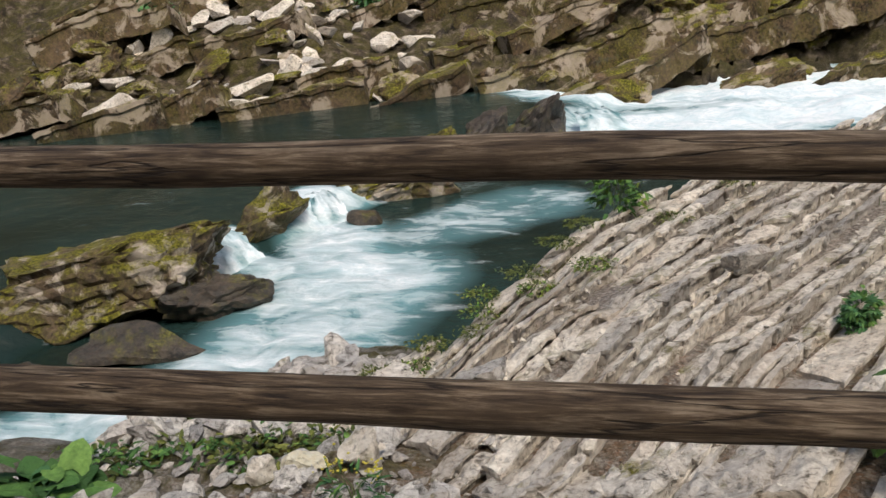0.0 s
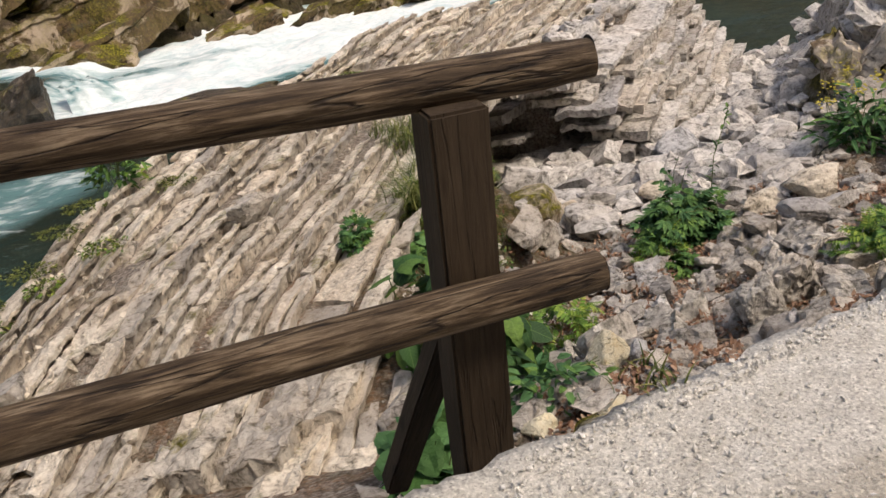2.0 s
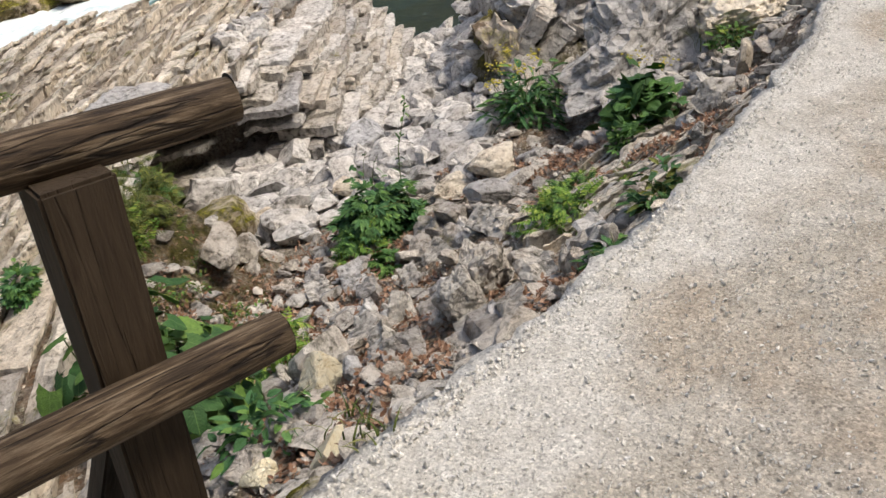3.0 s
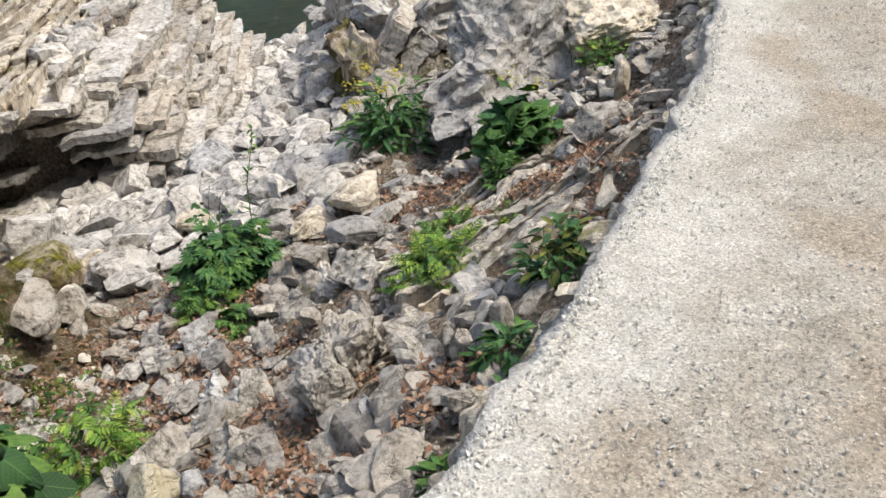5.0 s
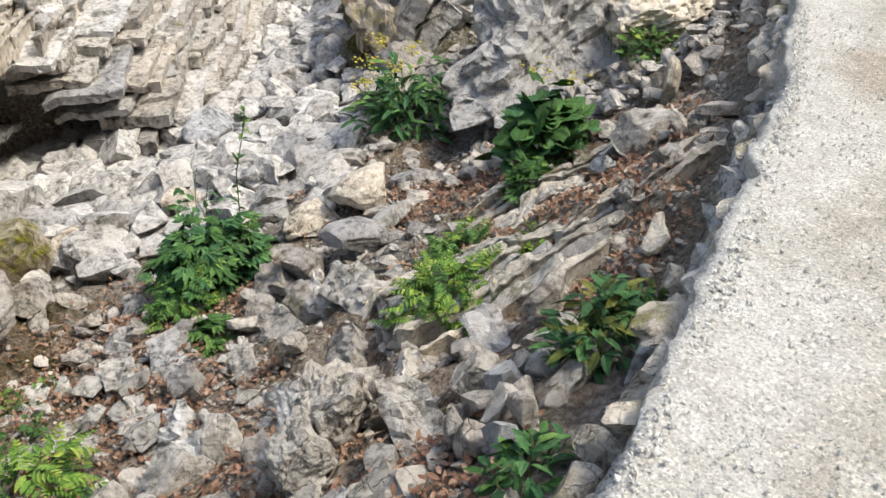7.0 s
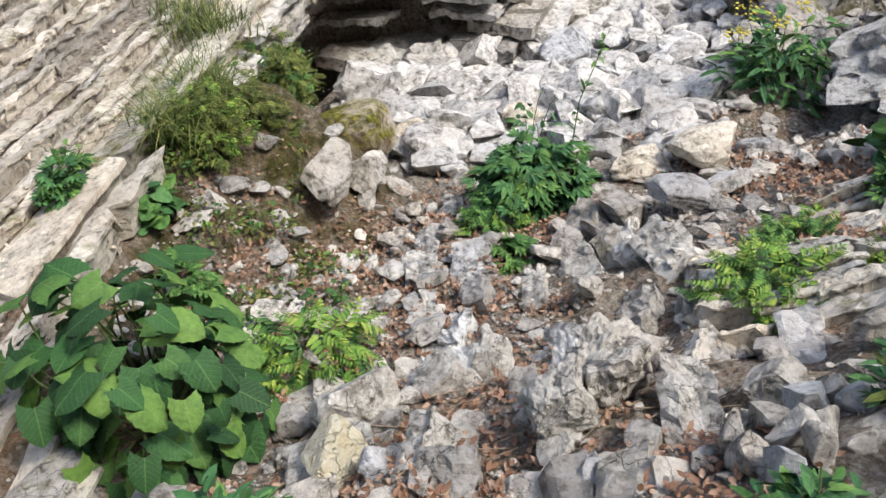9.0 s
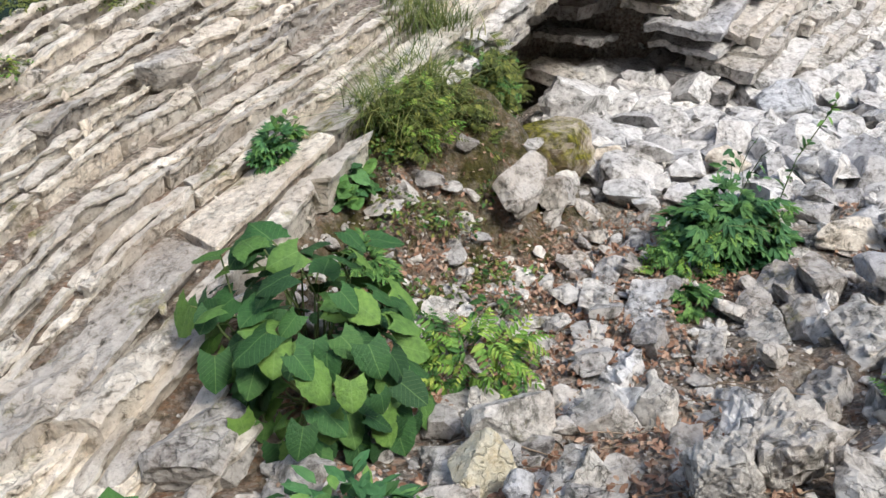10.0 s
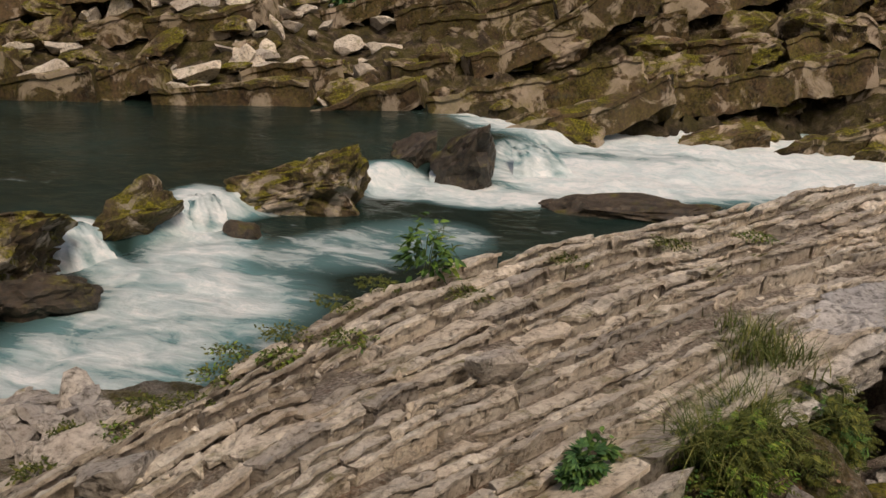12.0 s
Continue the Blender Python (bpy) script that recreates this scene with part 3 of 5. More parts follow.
def build_behind():
    """The rock wall on the uphill side of the path, out of view, which closes the place."""
    xs, hs = np.arange(-45, 61, 1.0), np.linspace(0, 1, 14)
    x, h = np.meshgrid(xs, hs)
    y = -4.2 - 3.5 * h - 0.9 * fbm(x, h * 14, 3.0, 4, 111)
    z = -0.6 + 17 * h
    me = mesh_from("rock_wall", np.stack([x.ravel(), y.ravel(), z.ravel()], 1), grid_faces(len(hs), len(xs)), ROCK_MOSS)
    tagged(new("wall_uphill", me), "tall mossy limestone wall above the footpath", "rock wall", kind="structure")


build_behind()


# ---------------------------------------------------------------- the fence
def log_mesh(name, length, r0, r1, seed, material, rings=40, sides=20):
    """A peeled round rail along x with uneven girth, sawn ends rounded over."""
    verts, faces = [], []
    for i in range(rings):
        t = i / (rings - 1)
        x = t * length
        r = r0 + (r1 - r0) * t
        edge = min(x, length - x)
        r *= 1 - 0.10 * max(0.0, 1 - edge / 0.012)
        for j in range(sides):
            a = 2 * math.pi * j / sides
            k = 1 + 0.10 * float(value_noise(x * 2.2 + 9 * math.cos(a) * 0.11, math.sin(a) * 1.2 + seed, seed)) + 0.05 * float(value_noise(x * 9, a * 2.5, seed + 3))
            verts.append((x, r * k * math.cos(a) + 0.02 * float(value_noise(x * 0.9, seed, 5)), r * k * math.sin(a) + 0.02 * float(value_noise(x * 0.8, seed, 6))))
    for i in range(rings - 1):
        for j in range(sides):
            faces.append((i * sides + j, i * sides + (j + 1) % sides, (i + 1) * sides + (j + 1) % sides, (i + 1) * sides + j))
    me = mesh_from(name, verts, faces, material, True)
    return me


def disc_mesh(name, r, material, seed):
    ring = [(0.0, r * (1 + 0.05 * math.sin(3 * a + seed)) * math.cos(a), r * math.sin(a)) for a in (2 * math.pi * j / 20 for j in range(20))]
    mid = [(0.003, 0.55 * p[1], 0.55 * p[2]) for p in ring]
    faces = [(j, (j + 1) % 20, 20 + (j + 1) % 20, 20 + j) for j in range(20)] + [tuple(range(20, 40))]
    return mesh_from(name, ring + mid, faces, material)


def beam_mesh(name, size, material, bevel=0.008):
    bm = bmesh.new()
    bmesh.ops.create_cube(bm, size=1.0, matrix=Matrix.Diagonal((*size, 1)))
    bmesh.ops.subdivide_edges(bm, edges=[e for e in bm.edges if abs((e.verts[0].co - e.verts[1].co).z) > size[2] * 0.5], cuts=8)
    bmesh.ops.bevel(bm, geom=[e for e in bm.edges if e.calc_face_angle(0) > 1], offset=bevel, segments=2, affect="EDGES")
    for p in bm.verts:
        p.co.x += 0.006 * noise.noise(p.co * 3)
        p.co.y += 0.006 * noise.noise(p.co * 3 + Vector((7, 0, 0)))
    me = bpy.data.meshes.new(name)
    bm.to_mesh(me)
    bm.free()
    me.materials.append(material)
    return me


def between(a, b):
    a, b = Vector(a), Vector(b)
    return Matrix.Translation(a) @ (b - a).to_track_quat("X", "Z").to_matrix().to_4x4()


def build_fence():
    fence = thing("wooden_fence", "weathered log railing with two round rails on squared posts", "fence", pose(1.09, 2.02, 0))
    back = fence.matrix_basis.inverted()
    for name, a, b, r0, r1, seed in (("top_rail", (-3.6, 2.43, 0.885), (1.485, 2.035, 0.90), 0.066, 0.056, 3), ("lower_rail", (-3.6, 1.90, 0.345), (1.43, 1.895, 0.355), 0.068, 0.060, 8)):
        length = (Vector(b) - Vector(a)).length
        rail = part(name, log_mesh(name, length, r0, r1, seed, RAIL_WOOD), fence, back @ between(a, b))
        part("sawn_end", disc_mesh("sawn_end", r1 * 0.9, END_WOOD, seed), rail, pose(length, 0, 0), "dark sawn end grain")
        part("sawn_end", disc_mesh("sawn_end", r0 * 0.9, END_WOOD, seed), rail, pose(0, 0, 0, 0, 0, 180), "dark sawn end grain")
    post = beam_mesh("post", (0.155, 0.15, 1.75), POST_WOOD)
    for x, y in ((1.09, 2.02), (-2.6, 2.24)):
        part("post", post, fence, back @ pose(x, y, -0.02))
    brace = beam_mesh("brace", (0.09, 0.09, 1.3), POST_WOOD)
    part("brace", brace, fence, back @ (Matrix.Translation((1.02, 2.36, -0.24)) @ pose(0, 0, 0, 27, 8, 0)), "slanting dark timber brace")
    return fence


build_fence()


# ---------------------------------------------------------------- the bedded limestone spur
def joined_mesh(name, pieces, material, shade=False):
    verts, faces, base = [], [], 0
    for v, f in pieces:
        verts.append(v)
        faces += [[k + base for k in q] for q in f]
        base += len(v)
    return mesh_from(name, np.concatenate(verts), faces, material, shade)


def moved(v, m):
    a = np.array(m)
    return v @ a[:3, :3].T + a[:3, 3]


TURN_STRIKE = math.degrees(math.atan2(STRIKE[1], STRIKE[0]))


def bed_drift(u):
    """How far a bed has swung towards the river where it has run u metres."""
    return 0.16 * (u - 6.5) - 0.02 * np.maximum(0.0, 5.0 - u) ** 2 - 0.07 * np.maximum(0.0, u - 8.0)


def bed_turn(u):
    return math.degrees(math.atan((bed_drift(u + 0.1) - bed_drift(u - 0.1)) / 0.2))


def bed_piece(length, width, thick, rng, cell=0.05, riser=0.04, rough=0.012, flake=0.010, jag=0.014, undercut=0.25):
    """A broken piece of a rock bed: flaky top that falls away from its raised front, chipped rims, sides that lean in."""
    nu, nv = int(np.clip(length / cell, 3, 30)) + 1, int(np.clip(width / cell, 2, 14)) + 1
    a, b = np.meshgrid(np.linspace(-0.5, 0.5, nu), np.linspace(-0.5, 0.5, nv), indexing="ij")
    o = rng.uniform(-90, 90, 2)
    k = cell / 0.05
    skew = rng.uniform(-0.5, 0.5)
    bend = fbm(a * length / k + o[0], b * 0 + o[1], 0.16, 3, 201)
    x = a * length + skew * b * min(width, 0.3 * k) + 0.5 * jag * fbm(b * width / k + o[1], a * 3, 0.12, 2, 202) * (np.abs(a) > 0.49)
    y = b * width + jag * (1.6 * bend) * np.where(b < 0, 1.0, 0.6) + 0.006 * k * rng.normal(size=a.shape) * (np.abs(b) < 0.45)
    px, py = (x + o[0]) / k, (y + o[1]) / k
    plate = fbm(px * 0.55, py * 1.5, 0.22, 2, 203) * 5.0
    z = -riser * (b + 0.5) + rough * 2.0 * fbm(px, py, 0.13, 3, 204) + flake * np.floor(plate) + rough * 0.35 * rng.normal(size=a.shape)
    rim = (np.abs(a) > 0.499) | (np.abs(b) > 0.499)
    z = z - rim * (0.15 * jag + 0.6 * jag * rng.rand(*a.shape) ** 2)
    if rng.rand() < 0.35:
        z = z - 0.5 * thick * smooth(0.25, 0.0, np.hypot((a - rng.choice([-0.5, 0.5])) * length / max(width, 0.2), b - rng.choice([-0.5, 0.5])))
    top = np.stack([x.ravel(), y.ravel(), z.ravel()], 1)
    ring = [i * nv for i in range(nu)] + [(nu - 1) * nv + j for j in range(1, nv)] + [i * nv + nv - 1 for i in range(nu - 2, -1, -1)] + [j for j in range(nv - 2, 0, -1)]
    n = len(ring)
    edge = top[ring]
    # a lip, a recess under it, and the foot
    lip = 0.012 * k + 0.25 * riser
    cutback = np.array((0.15 * min(undercut * thick / length, 0.3), min(undercut * thick / width, 0.45), 0))
    rings = [edge - np.array((0, 0, lip)) + rng.normal(0, 0.2 * jag, (n, 3)) * np.array((1, 1, 0.5)),
             edge * (1 - 0.75 * cutback) - np.array((0, 0, lip * 1.3)) + rng.normal(0, 0.15 * jag, (n, 3)),
             edge * (1 - cutback) - np.array((0, 0, thick)) + rng.normal(0, 0.2 * jag, (n, 3))]
    faces = [(i * nv + j, (i + 1) * nv + j, (i + 1) * nv + j + 1, i * nv + j + 1) for i in range(nu - 1) for j in range(nv - 1)]
    above = ring
    for q in range(3):
        below = [nu * nv + q * n + r for r in range(n)]
        faces += [(above[r], below[r], below[(r + 1) % n], above[(r + 1) % n]) for r in range(n)]
        above = below
    return np.concatenate([top] + rings), faces


def build_spur():
    rng = np.random.RandomState(11)
    spur = thing("limestone_spur", "pale bedded limestone spur with cracked tilted layers beside the river", "rock outcrop", pose(1.2, 6.6, -1.6))
    back = spur.matrix_basis.inverted()
    plan, row, v = [], 0, 1.9
    while v < 6.9:
        smooth_bed = 2.62 < v < 2.95
        if smooth_bed:
            w = 0.34
        elif v > 4.05:
            w = rng.choice([0.12, 0.17, 0.23, 0.31], p=[0.22, 0.3, 0.28, 0.2])
        elif v > 3.0:
            w = rng.choice([0.07, 0.10, 0.14, 0.20], p=[0.25, 0.32, 0.28, 0.15])
        else:
            w = rng.choice([0.10, 0.15, 0.22], p=[0.35, 0.4, 0.25])
        u, row = 2.2 + rng.uniform(0, 0.4), row + 1
        rise = rng.normal() * 0.026 - 0.06 * (rng.rand() < 0.15)
        while u < 15.9:
            length = rng.uniform(0.25, 0.85) * (1 + 0.9 * (rng.rand() < 0.3)) * (0.72 if v > 4.05 else 1.0)
            if smooth_bed and u < 5.4:
                length = rng.uniform(0.9, 1.4)
            cu = u + length / 2
            cv = v + w / 2 + bed_drift(cu)
            worn = float(smooth(0.12, 0.32, fbm(cu * 0.5, cv, 0.7, 2, 48)))
            if slab_mask(cu, cv) > 0.5 and min(slab_mask(cu - 0.4 * length, cv), slab_mask(cu + 0.4 * length, cv)) > 0.3 and rng.rand() > 0.02 + 0.14 * worn:
                plan.append((cu, cv, length, w, rise, row, smooth_bed and u < 5.4))
            u += length + (rng.uniform(0.004, 0.010) if rng.rand() < 0.6 else rng.uniform(0.012, 0.032))
        v += w + rng.choice([0.012, 0.024, 0.045], p=[0.4, 0.4, 0.2])
    plan.sort(key=lambda q: math.hypot(q[0] - 6.0, (q[1] - 3.6) * 1.2))
    rest = []
    for k, (cu, cv, length, w, rise, row, even) in enumerate(plan):
        x, y = place(cu, cv)
        sink = -0.07 * (rng.rand() < 0.05) - 0.05 * float(smooth(0.18, 0.34, fbm(cu * 0.6, cv, 0.8, 2, 47)))
        riser = 0.27 * w + 0.018
        m = pose(x, y, 0, 0, 0, TURN_STRIKE + bed_turn(cu) + rng.normal() * 0.4)
        bv, bf = bed_piece(length, w, 0.24, rng, 0.05, riser, 0.004 if even else 0.012, 0.004 if even else 0.012, 0.010 if even else 0.020, 0.45)
        bu, bw = cu + bv[:, 0], cv + bv[:, 1]
        run = 0.05 * fbm(bu * 0.5, 0 * bu + row * 7.3, 0.9, 2, 44) + 0.09 * fbm(bu, bw, 1.2, 2, 45)
        bv[:, 2] += slab_top(bu, bw) + run + rise + sink + 0.5 * riser + rng.normal() * 0.006
        if k < 300:
            part("bed_block", mesh_from("bed_block", bv, bf, ROCK_WARM), spur, back @ m)
        else:
            rest.append((moved(bv, back @ m), bf))
    ob = part("outer_bedding", joined_mesh("outer_bedding", rest, ROCK_WARM_JOINED), spur)
    ob["kind"] = "stuff"
    # beds seen from their broken side; they arch over a hollow
    z_drop = 0.21
    for k in range(15):
        thick = rng.choice([0.05, 0.075, 0.11])
        u = 6.2 + rng.uniform(0, 0.4)
        while u < 16.0:
            length = rng.uniform(0.35, 1.0) * (1.5 if u > 10.2 else 1.0)
            cu = u + length / 2
            low = 2.35 + 0.5 * float(smooth(5.5, 8.0, cu)) - 0.7 * float(smooth(9.0, 12.0, cu))
            hollow = float(smooth(8.2, 8.8, cu) * smooth(10.7, 10.1, cu)) * (1.0 if z_drop > 0.30 else 0.0)
            cv = low + 0.36 + 0.20 * z_drop - 1.15 * z_drop * float(smooth(10.1, 11.0, cu)) + rng.uniform(-0.07, 0.05) + 0.9 * hollow
            arch = 0.20 * math.exp(-((cu - 9.1) / 0.9) ** 2) + 0.06 * math.sin(cu * 1.7)
            slope = -0.20 * 2 * (cu - 9.1) / 0.81 * math.exp(-((cu - 9.1) / 0.9) ** 2) + 0.102 * math.cos(cu * 1.7)
            x, y = place(cu, cv)
            z = float(slab_top(cu, cv)) + 0.03 - z_drop + arch
            m = pose(x, y, z, rng.normal() * 2 - 3, -math.degrees(math.atan(slope)) + rng.normal() * 1.5, TURN_STRIKE + rng.normal() * 3)
            bv, bf = bed_piece(length, 0.72, thick + 0.02, rng, 0.06, 0.02, 0.012, 0.008, 0.03, 0.15)
            part("side_bed", mesh_from("side_bed", bv, bf, ROCK_GREY if k % 3 else ROCK), spur, back @ m)
            u += length + 0.008
        z_drop += thick + 0.012


build_spur()


# ---------------------------------------------------------------- single stones
def stone(x, y, wide, deep, high, seed, material, label, turn=0.0, lean=0.0, tip=0.0, lift=0.0, name="stone", category="stone", level=4, cuts=11, rough=0.07, z=None, group=""):
    """A stone that sits a quarter deep in the ground."""
    me = rock_mesh(name, (wide, deep, high), seed, material, level, cuts, rough, False, 0.6 if level < 4 else 0.2)
    base = at_ground(x, y) if z is None else z
    ob = new(name, me)
    ob.matrix_basis = pose(x, y, base + high * 0.22 + lift, lean, tip, turn)
    return tagged(ob, label, category, group)


def build_river_rocks():
    g = "boulders in the river"
    stone(-7.4, 10.2, 3.9, 2.3, 1.9, 301, ROCK_MOSS, "large mossy boulder with pale bare patches in the river", 38, 0, -8, 0.0, "river_boulder", "boulder", 5, 13, 0.14, -3.35, g)
    stone(-5.75, 10.2, 1.7, 1.1, 0.95, 302, ROCK_WET, "wet brown boulder with moss beside the rapids", 42, 0, 0, -0.05, "river_boulder", "boulder", 4, 8, 0.16, -3.35, g)
    stone(-6.15, 8.9, 1.9, 0.9, 0.6, 312, ROCK_WET, "low wet brown rock washed by the rapids", 30, 0, 0, 0, "river_boulder", "boulder", 3, 8, 0.16, -3.5, g)
    stone(-6.1, 13.0, 1.5, 0.9, 1.2, 303, ROCK_MOSS, "slanting brown boulder between two small falls", 35, 10, -20, 0, "river_boulder", "boulder", 4, 9, 0.16, -3.4, g)
    stone(-4.2, 15.4, 3.1, 1.6, 1.5, 304, ROCK_MOSS, "long mossy green boulder at the sill of the pool", 32, 0, -10, 0, "river_boulder", "boulder", 5, 13, 0.14, -3.4, g)
    stone(-2.1, 18.4, 1.55, 1.4, 1.5, 305, ROCK_WET, "dark wet boulder split by falling water", 20, 0, 0, 0.1, "river_boulder", "boulder", 4, 11, 0.16, -3.35, g)
    stone(-3.2, 18.6, 1.2, 1.0, 1.2, 306, ROCK_WET, "dark wet rock under a thin fall", 60, 0, 0, 0.05, "river_boulder", "boulder", 4, 11, 0.16, -3.35, g)
    stone(-4.6, 13.7, 0.8, 0.6, 0.4, 307, ROCK_WET, "small wet ochre rock below the fall", 10, 0, 0, 0, "river_boulder", "boulder", 3, 8, 0.06, -3.4, g)
    stone(0.9, 17.3, 4.6, 1.1, 0.55, 308, ROCK_WET, "low dark wet ledge at the foot of the whitewater", 20, 0, 0, 0, "river_boulder", "boulder", 4, 10, 0.16, -3.5, g)
    stone(-7.6, 8.0, 1.4, 0.9, 0.6, 309, ROCK_WET, "dark wet rock at the edge of the rapids", 70, 0, 0, 0, "river_boulder", "boulder", 4, 11, 0.17, -3.62, g)


build_river_rocks()


def bank_shore(x):
    return 23.6 + 0.22 * x + 2.0 * float(fbm(x, 23.6 + 0.22 * x, 6, 3, 60))


def build_far_bank():
    rng = np.random.RandomState(5)
    ledges = thing("bank_ledges", "brown mossy limestone ledges stepping up the far river bank", "rock ledges", pose(0, 25, -3))
    for row in range(7):
        x = -20 + 2 * rng.rand()
        while x < 15:
            long = rng.uniform(2.2, 7.5) * (1.0 if x > -6 else 0.6)
            cx = x + long / 2
            y = bank_shore(cx) + 0.2 + 1.45 * row + rng.normal() * 0.3
            x += long * 0.93
            if rng.rand() < (0.45 if cx < -6 else 0.08):
                continue
            z = float(ground_height(cx, y, False)) + 0.72 + 0.22 * rng.normal()
            wide, thick = rng.uniform(1.1, 2.0), rng.uniform(0.6, 1.2)
            v, f = bed_piece(long, wide, thick, rng, 0.20, 0.30, 0.055, 0.05, 0.05, 0.16)
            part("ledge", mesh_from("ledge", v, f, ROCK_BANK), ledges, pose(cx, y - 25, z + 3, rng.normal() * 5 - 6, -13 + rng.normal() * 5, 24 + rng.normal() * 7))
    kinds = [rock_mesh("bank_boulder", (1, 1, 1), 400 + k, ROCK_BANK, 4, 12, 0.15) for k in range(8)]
    for k in range(85):
        x = rng.uniform(-19, 13)
        y = bank_shore(x) - 0.3 + 8.5 * rng.rand() ** 1.6
        long = rng.uniform(0.6, 2.3) * (1.2 if x > -2 else 0.8)
        size = (long, long * rng.uniform(0.5, 0.8), long * rng.uniform(0.35, 0.6))
        ob = new("bank_boulder", kinds[rng.randint(8)])
        ob.matrix_basis = pose(x, y, at_ground(x, y) + 0.28 * size[2], rng.normal() * 10, -14 + rng.normal() * 10, 30 + rng.normal() * 25) @ Matrix.Diagonal((*size, 1))
        tagged(ob, "mossy brown limestone block on the far river bank", "boulder", "blocks on the far bank")
    pale = [rock_mesh("bank_stone", (1, 1, 1), 470 + k, ROCK_WARM, 3, 11, 0.07, False, 0.5) for k in range(4)]
    for k in range(170):
        x = -6.0 - 13 * rng.rand() ** 0.8
        y = bank_shore(x) + 0.1 + 9 * rng.rand()
        s = 0.22 + 0.85 * rng.rand() ** 2.4
        ob = new("bank_stone", pale[k % 4])
        ob.matrix_basis = pose(x, y, at_ground(x, y) + 0.22 * s, rng.normal() * 20, rng.normal() * 20 - 8, 20 + rng.normal() * 40) @ Matrix.Diagonal((s * rng.uniform(1.2, 1.9), s, s * rng.uniform(0.5, 0.8), 1))
        tagged(ob, "pale angular stone lying on the far river bank", "stone", "pale stones on the far bank")


build_far_bank()


def build_near_stones():
    near = "stones on the slope"
    stone(2.42, 3.58, 0.30, 0.24, 0.34, 501, ROCK_YELLOW, "pale yellow stone with a chipped flat face", 15, -12, 8, 0.03, cuts=8, rough=0.06)
    stone(2.52, 3.42, 0.19, 0.14, 0.20, 502, ROCK_BLUE, "small blue-grey stone leaning on the yellow one", 30, -10, 20, 0.03, cuts=8, rough=0.06)
    stone(2.60, 3.90, 0.42, 0.30, 0.34, 503, ROCK_GREY, "rounded grey limestone boulder on the slope", 10, 0, 0, 0.05, cuts=9, rough=0.07)
    stone(2.44, 4.30, 0.36, 0.22, 0.18, 504, ROCK_GREY, "dark grey flat stone half under leaves", 5, 0, 5, 0.02)
    stone(3.40, 3.42, 0.48, 0.36, 0.52, 505, ROCK_GREY, "pitted grey limestone outcrop with dark hollows", 25, 0, 0, 0.04, "rock_outcrop", "rock outcrop", 5, 16, 0.13)
    stone(3.18, 3.32, 0.32, 0.28, 0.38, 506, ROCK_GREY, "grey limestone outcrop with broken corners", -20, 0, 6, 0.02, "rock_outcrop", "rock outcrop", 5, 15, 0.10)
    stone(2.97, 3.92, 0.32, 0.24, 0.26, 507, ROCK_GREY, "grey cracked stone in leaf litter", 12, 0, 0, 0.03)
    stone(3.24, 3.96, 0.20, 0.20, 0.36, 508, ROCK_GREY, "upright pale grey stone", 30, 8, 0, 0.05)
    stone(2.84, 3.50, 0.24, 0.20, 0.12, 509, ROCK_GREY, "low smooth pale stone in leaf litter", 30)
    stone(3.08, 6.20, 0.72, 0.36, 0.36, 510, ROCK_GREY, "slanted grey slab of rock at the foot of the spur", 62, 25, 10, 0.12, cuts=8, rough=0.07)
    stone(3.40, 6.42, 0.42, 0.30, 0.34, 511, ROCK_GREY, "angular grey rock beside a slanted slab", 20, 0, 12, 0.06)
    stone(3.58, 7.10, 0.70, 0.60, 0.50, 512, ROCK_MOSS, "dark mossy boulder at the edge of the scree", 20, 0, 0, 0.05)
    stone(4.05, 8.35, 0.85, 0.65, 0.62, 513, ROCK, "large white limestone block on the scree", 10, 0, 5, 0.1)
    stone(5.44, 9.00, 0.78, 0.55, 0.60, 514, ROCK, "large pale scree boulder with dark hollows", 20, 8, -12, 0.06, rough=0.08)
    stone(6.27, 8.55, 0.84, 0.6, 0.50, 515, ROCK_BLUE, "large blue-grey block in the scree", 15, 10, 4, 0.06, cuts=8)
    stone(7.03, 10.10, 0.72, 0.6, 0.24, 516, ROCK_BLUE, "flat blue-grey slab lying on scree", 10, 8, 0, 0.08, cuts=8)
    stone(7.76, 9.50, 0.72, 0.6, 0.48, 517, ROCK, "grey angular boulder at the top of the scree", 30, 0, 0, 0.08)
    stone(5.13, 7.36, 0.38, 0.3, 0.22, 518, ROCK_WARM, "tan stone lying among white scree", 12, 0, 0, 0.06)
    stone(4.12, 7.50, 0.50, 0.4, 0.32, 519, ROCK_WARM, "warm grey angular stone on the scree", 25, 0, 10, 0.06)
    stone(4.90, 4.92, 0.48, 0.34, 0.24, 520, ROCK, "wide white flat-topped stone on the slope", -12, 8, 6, 0.08, cuts=8, rough=0.06)
    stone(5.47, 5.42, 0.60, 0.34, 0.34, 521, ROCK_WARM, "squared brown-grey stone block", -6, 0, 0, 0.06, cuts=6, rough=0.06)
    stone(5.95, 5.45, 0.42, 0.34, 0.30, 534, ROCK, "grey broken stone beside a squared block", 15, 0, 0, 0.06, cuts=7, rough=0.07)
    stone(5.12, 5.58, 0.58, 0.3, 0.26, 522, ROCK_WARM, "pinkish grey stone block on the slope", -4, 0, 0, 0.03, cuts=7, rough=0.06)
    stone(4.60, 5.10, 0.36, 0.3, 0.28, 523, ROCK_GREY, "lumpy grey stone in leaf litter", 30, 0, 0, 0.02, rough=0.08)
    stone(5.22, 4.90, 0.62, 0.22, 0.14, 524, ROCK, "long low white slab on the slope", 8, 0, -6, 0.06, cuts=7)
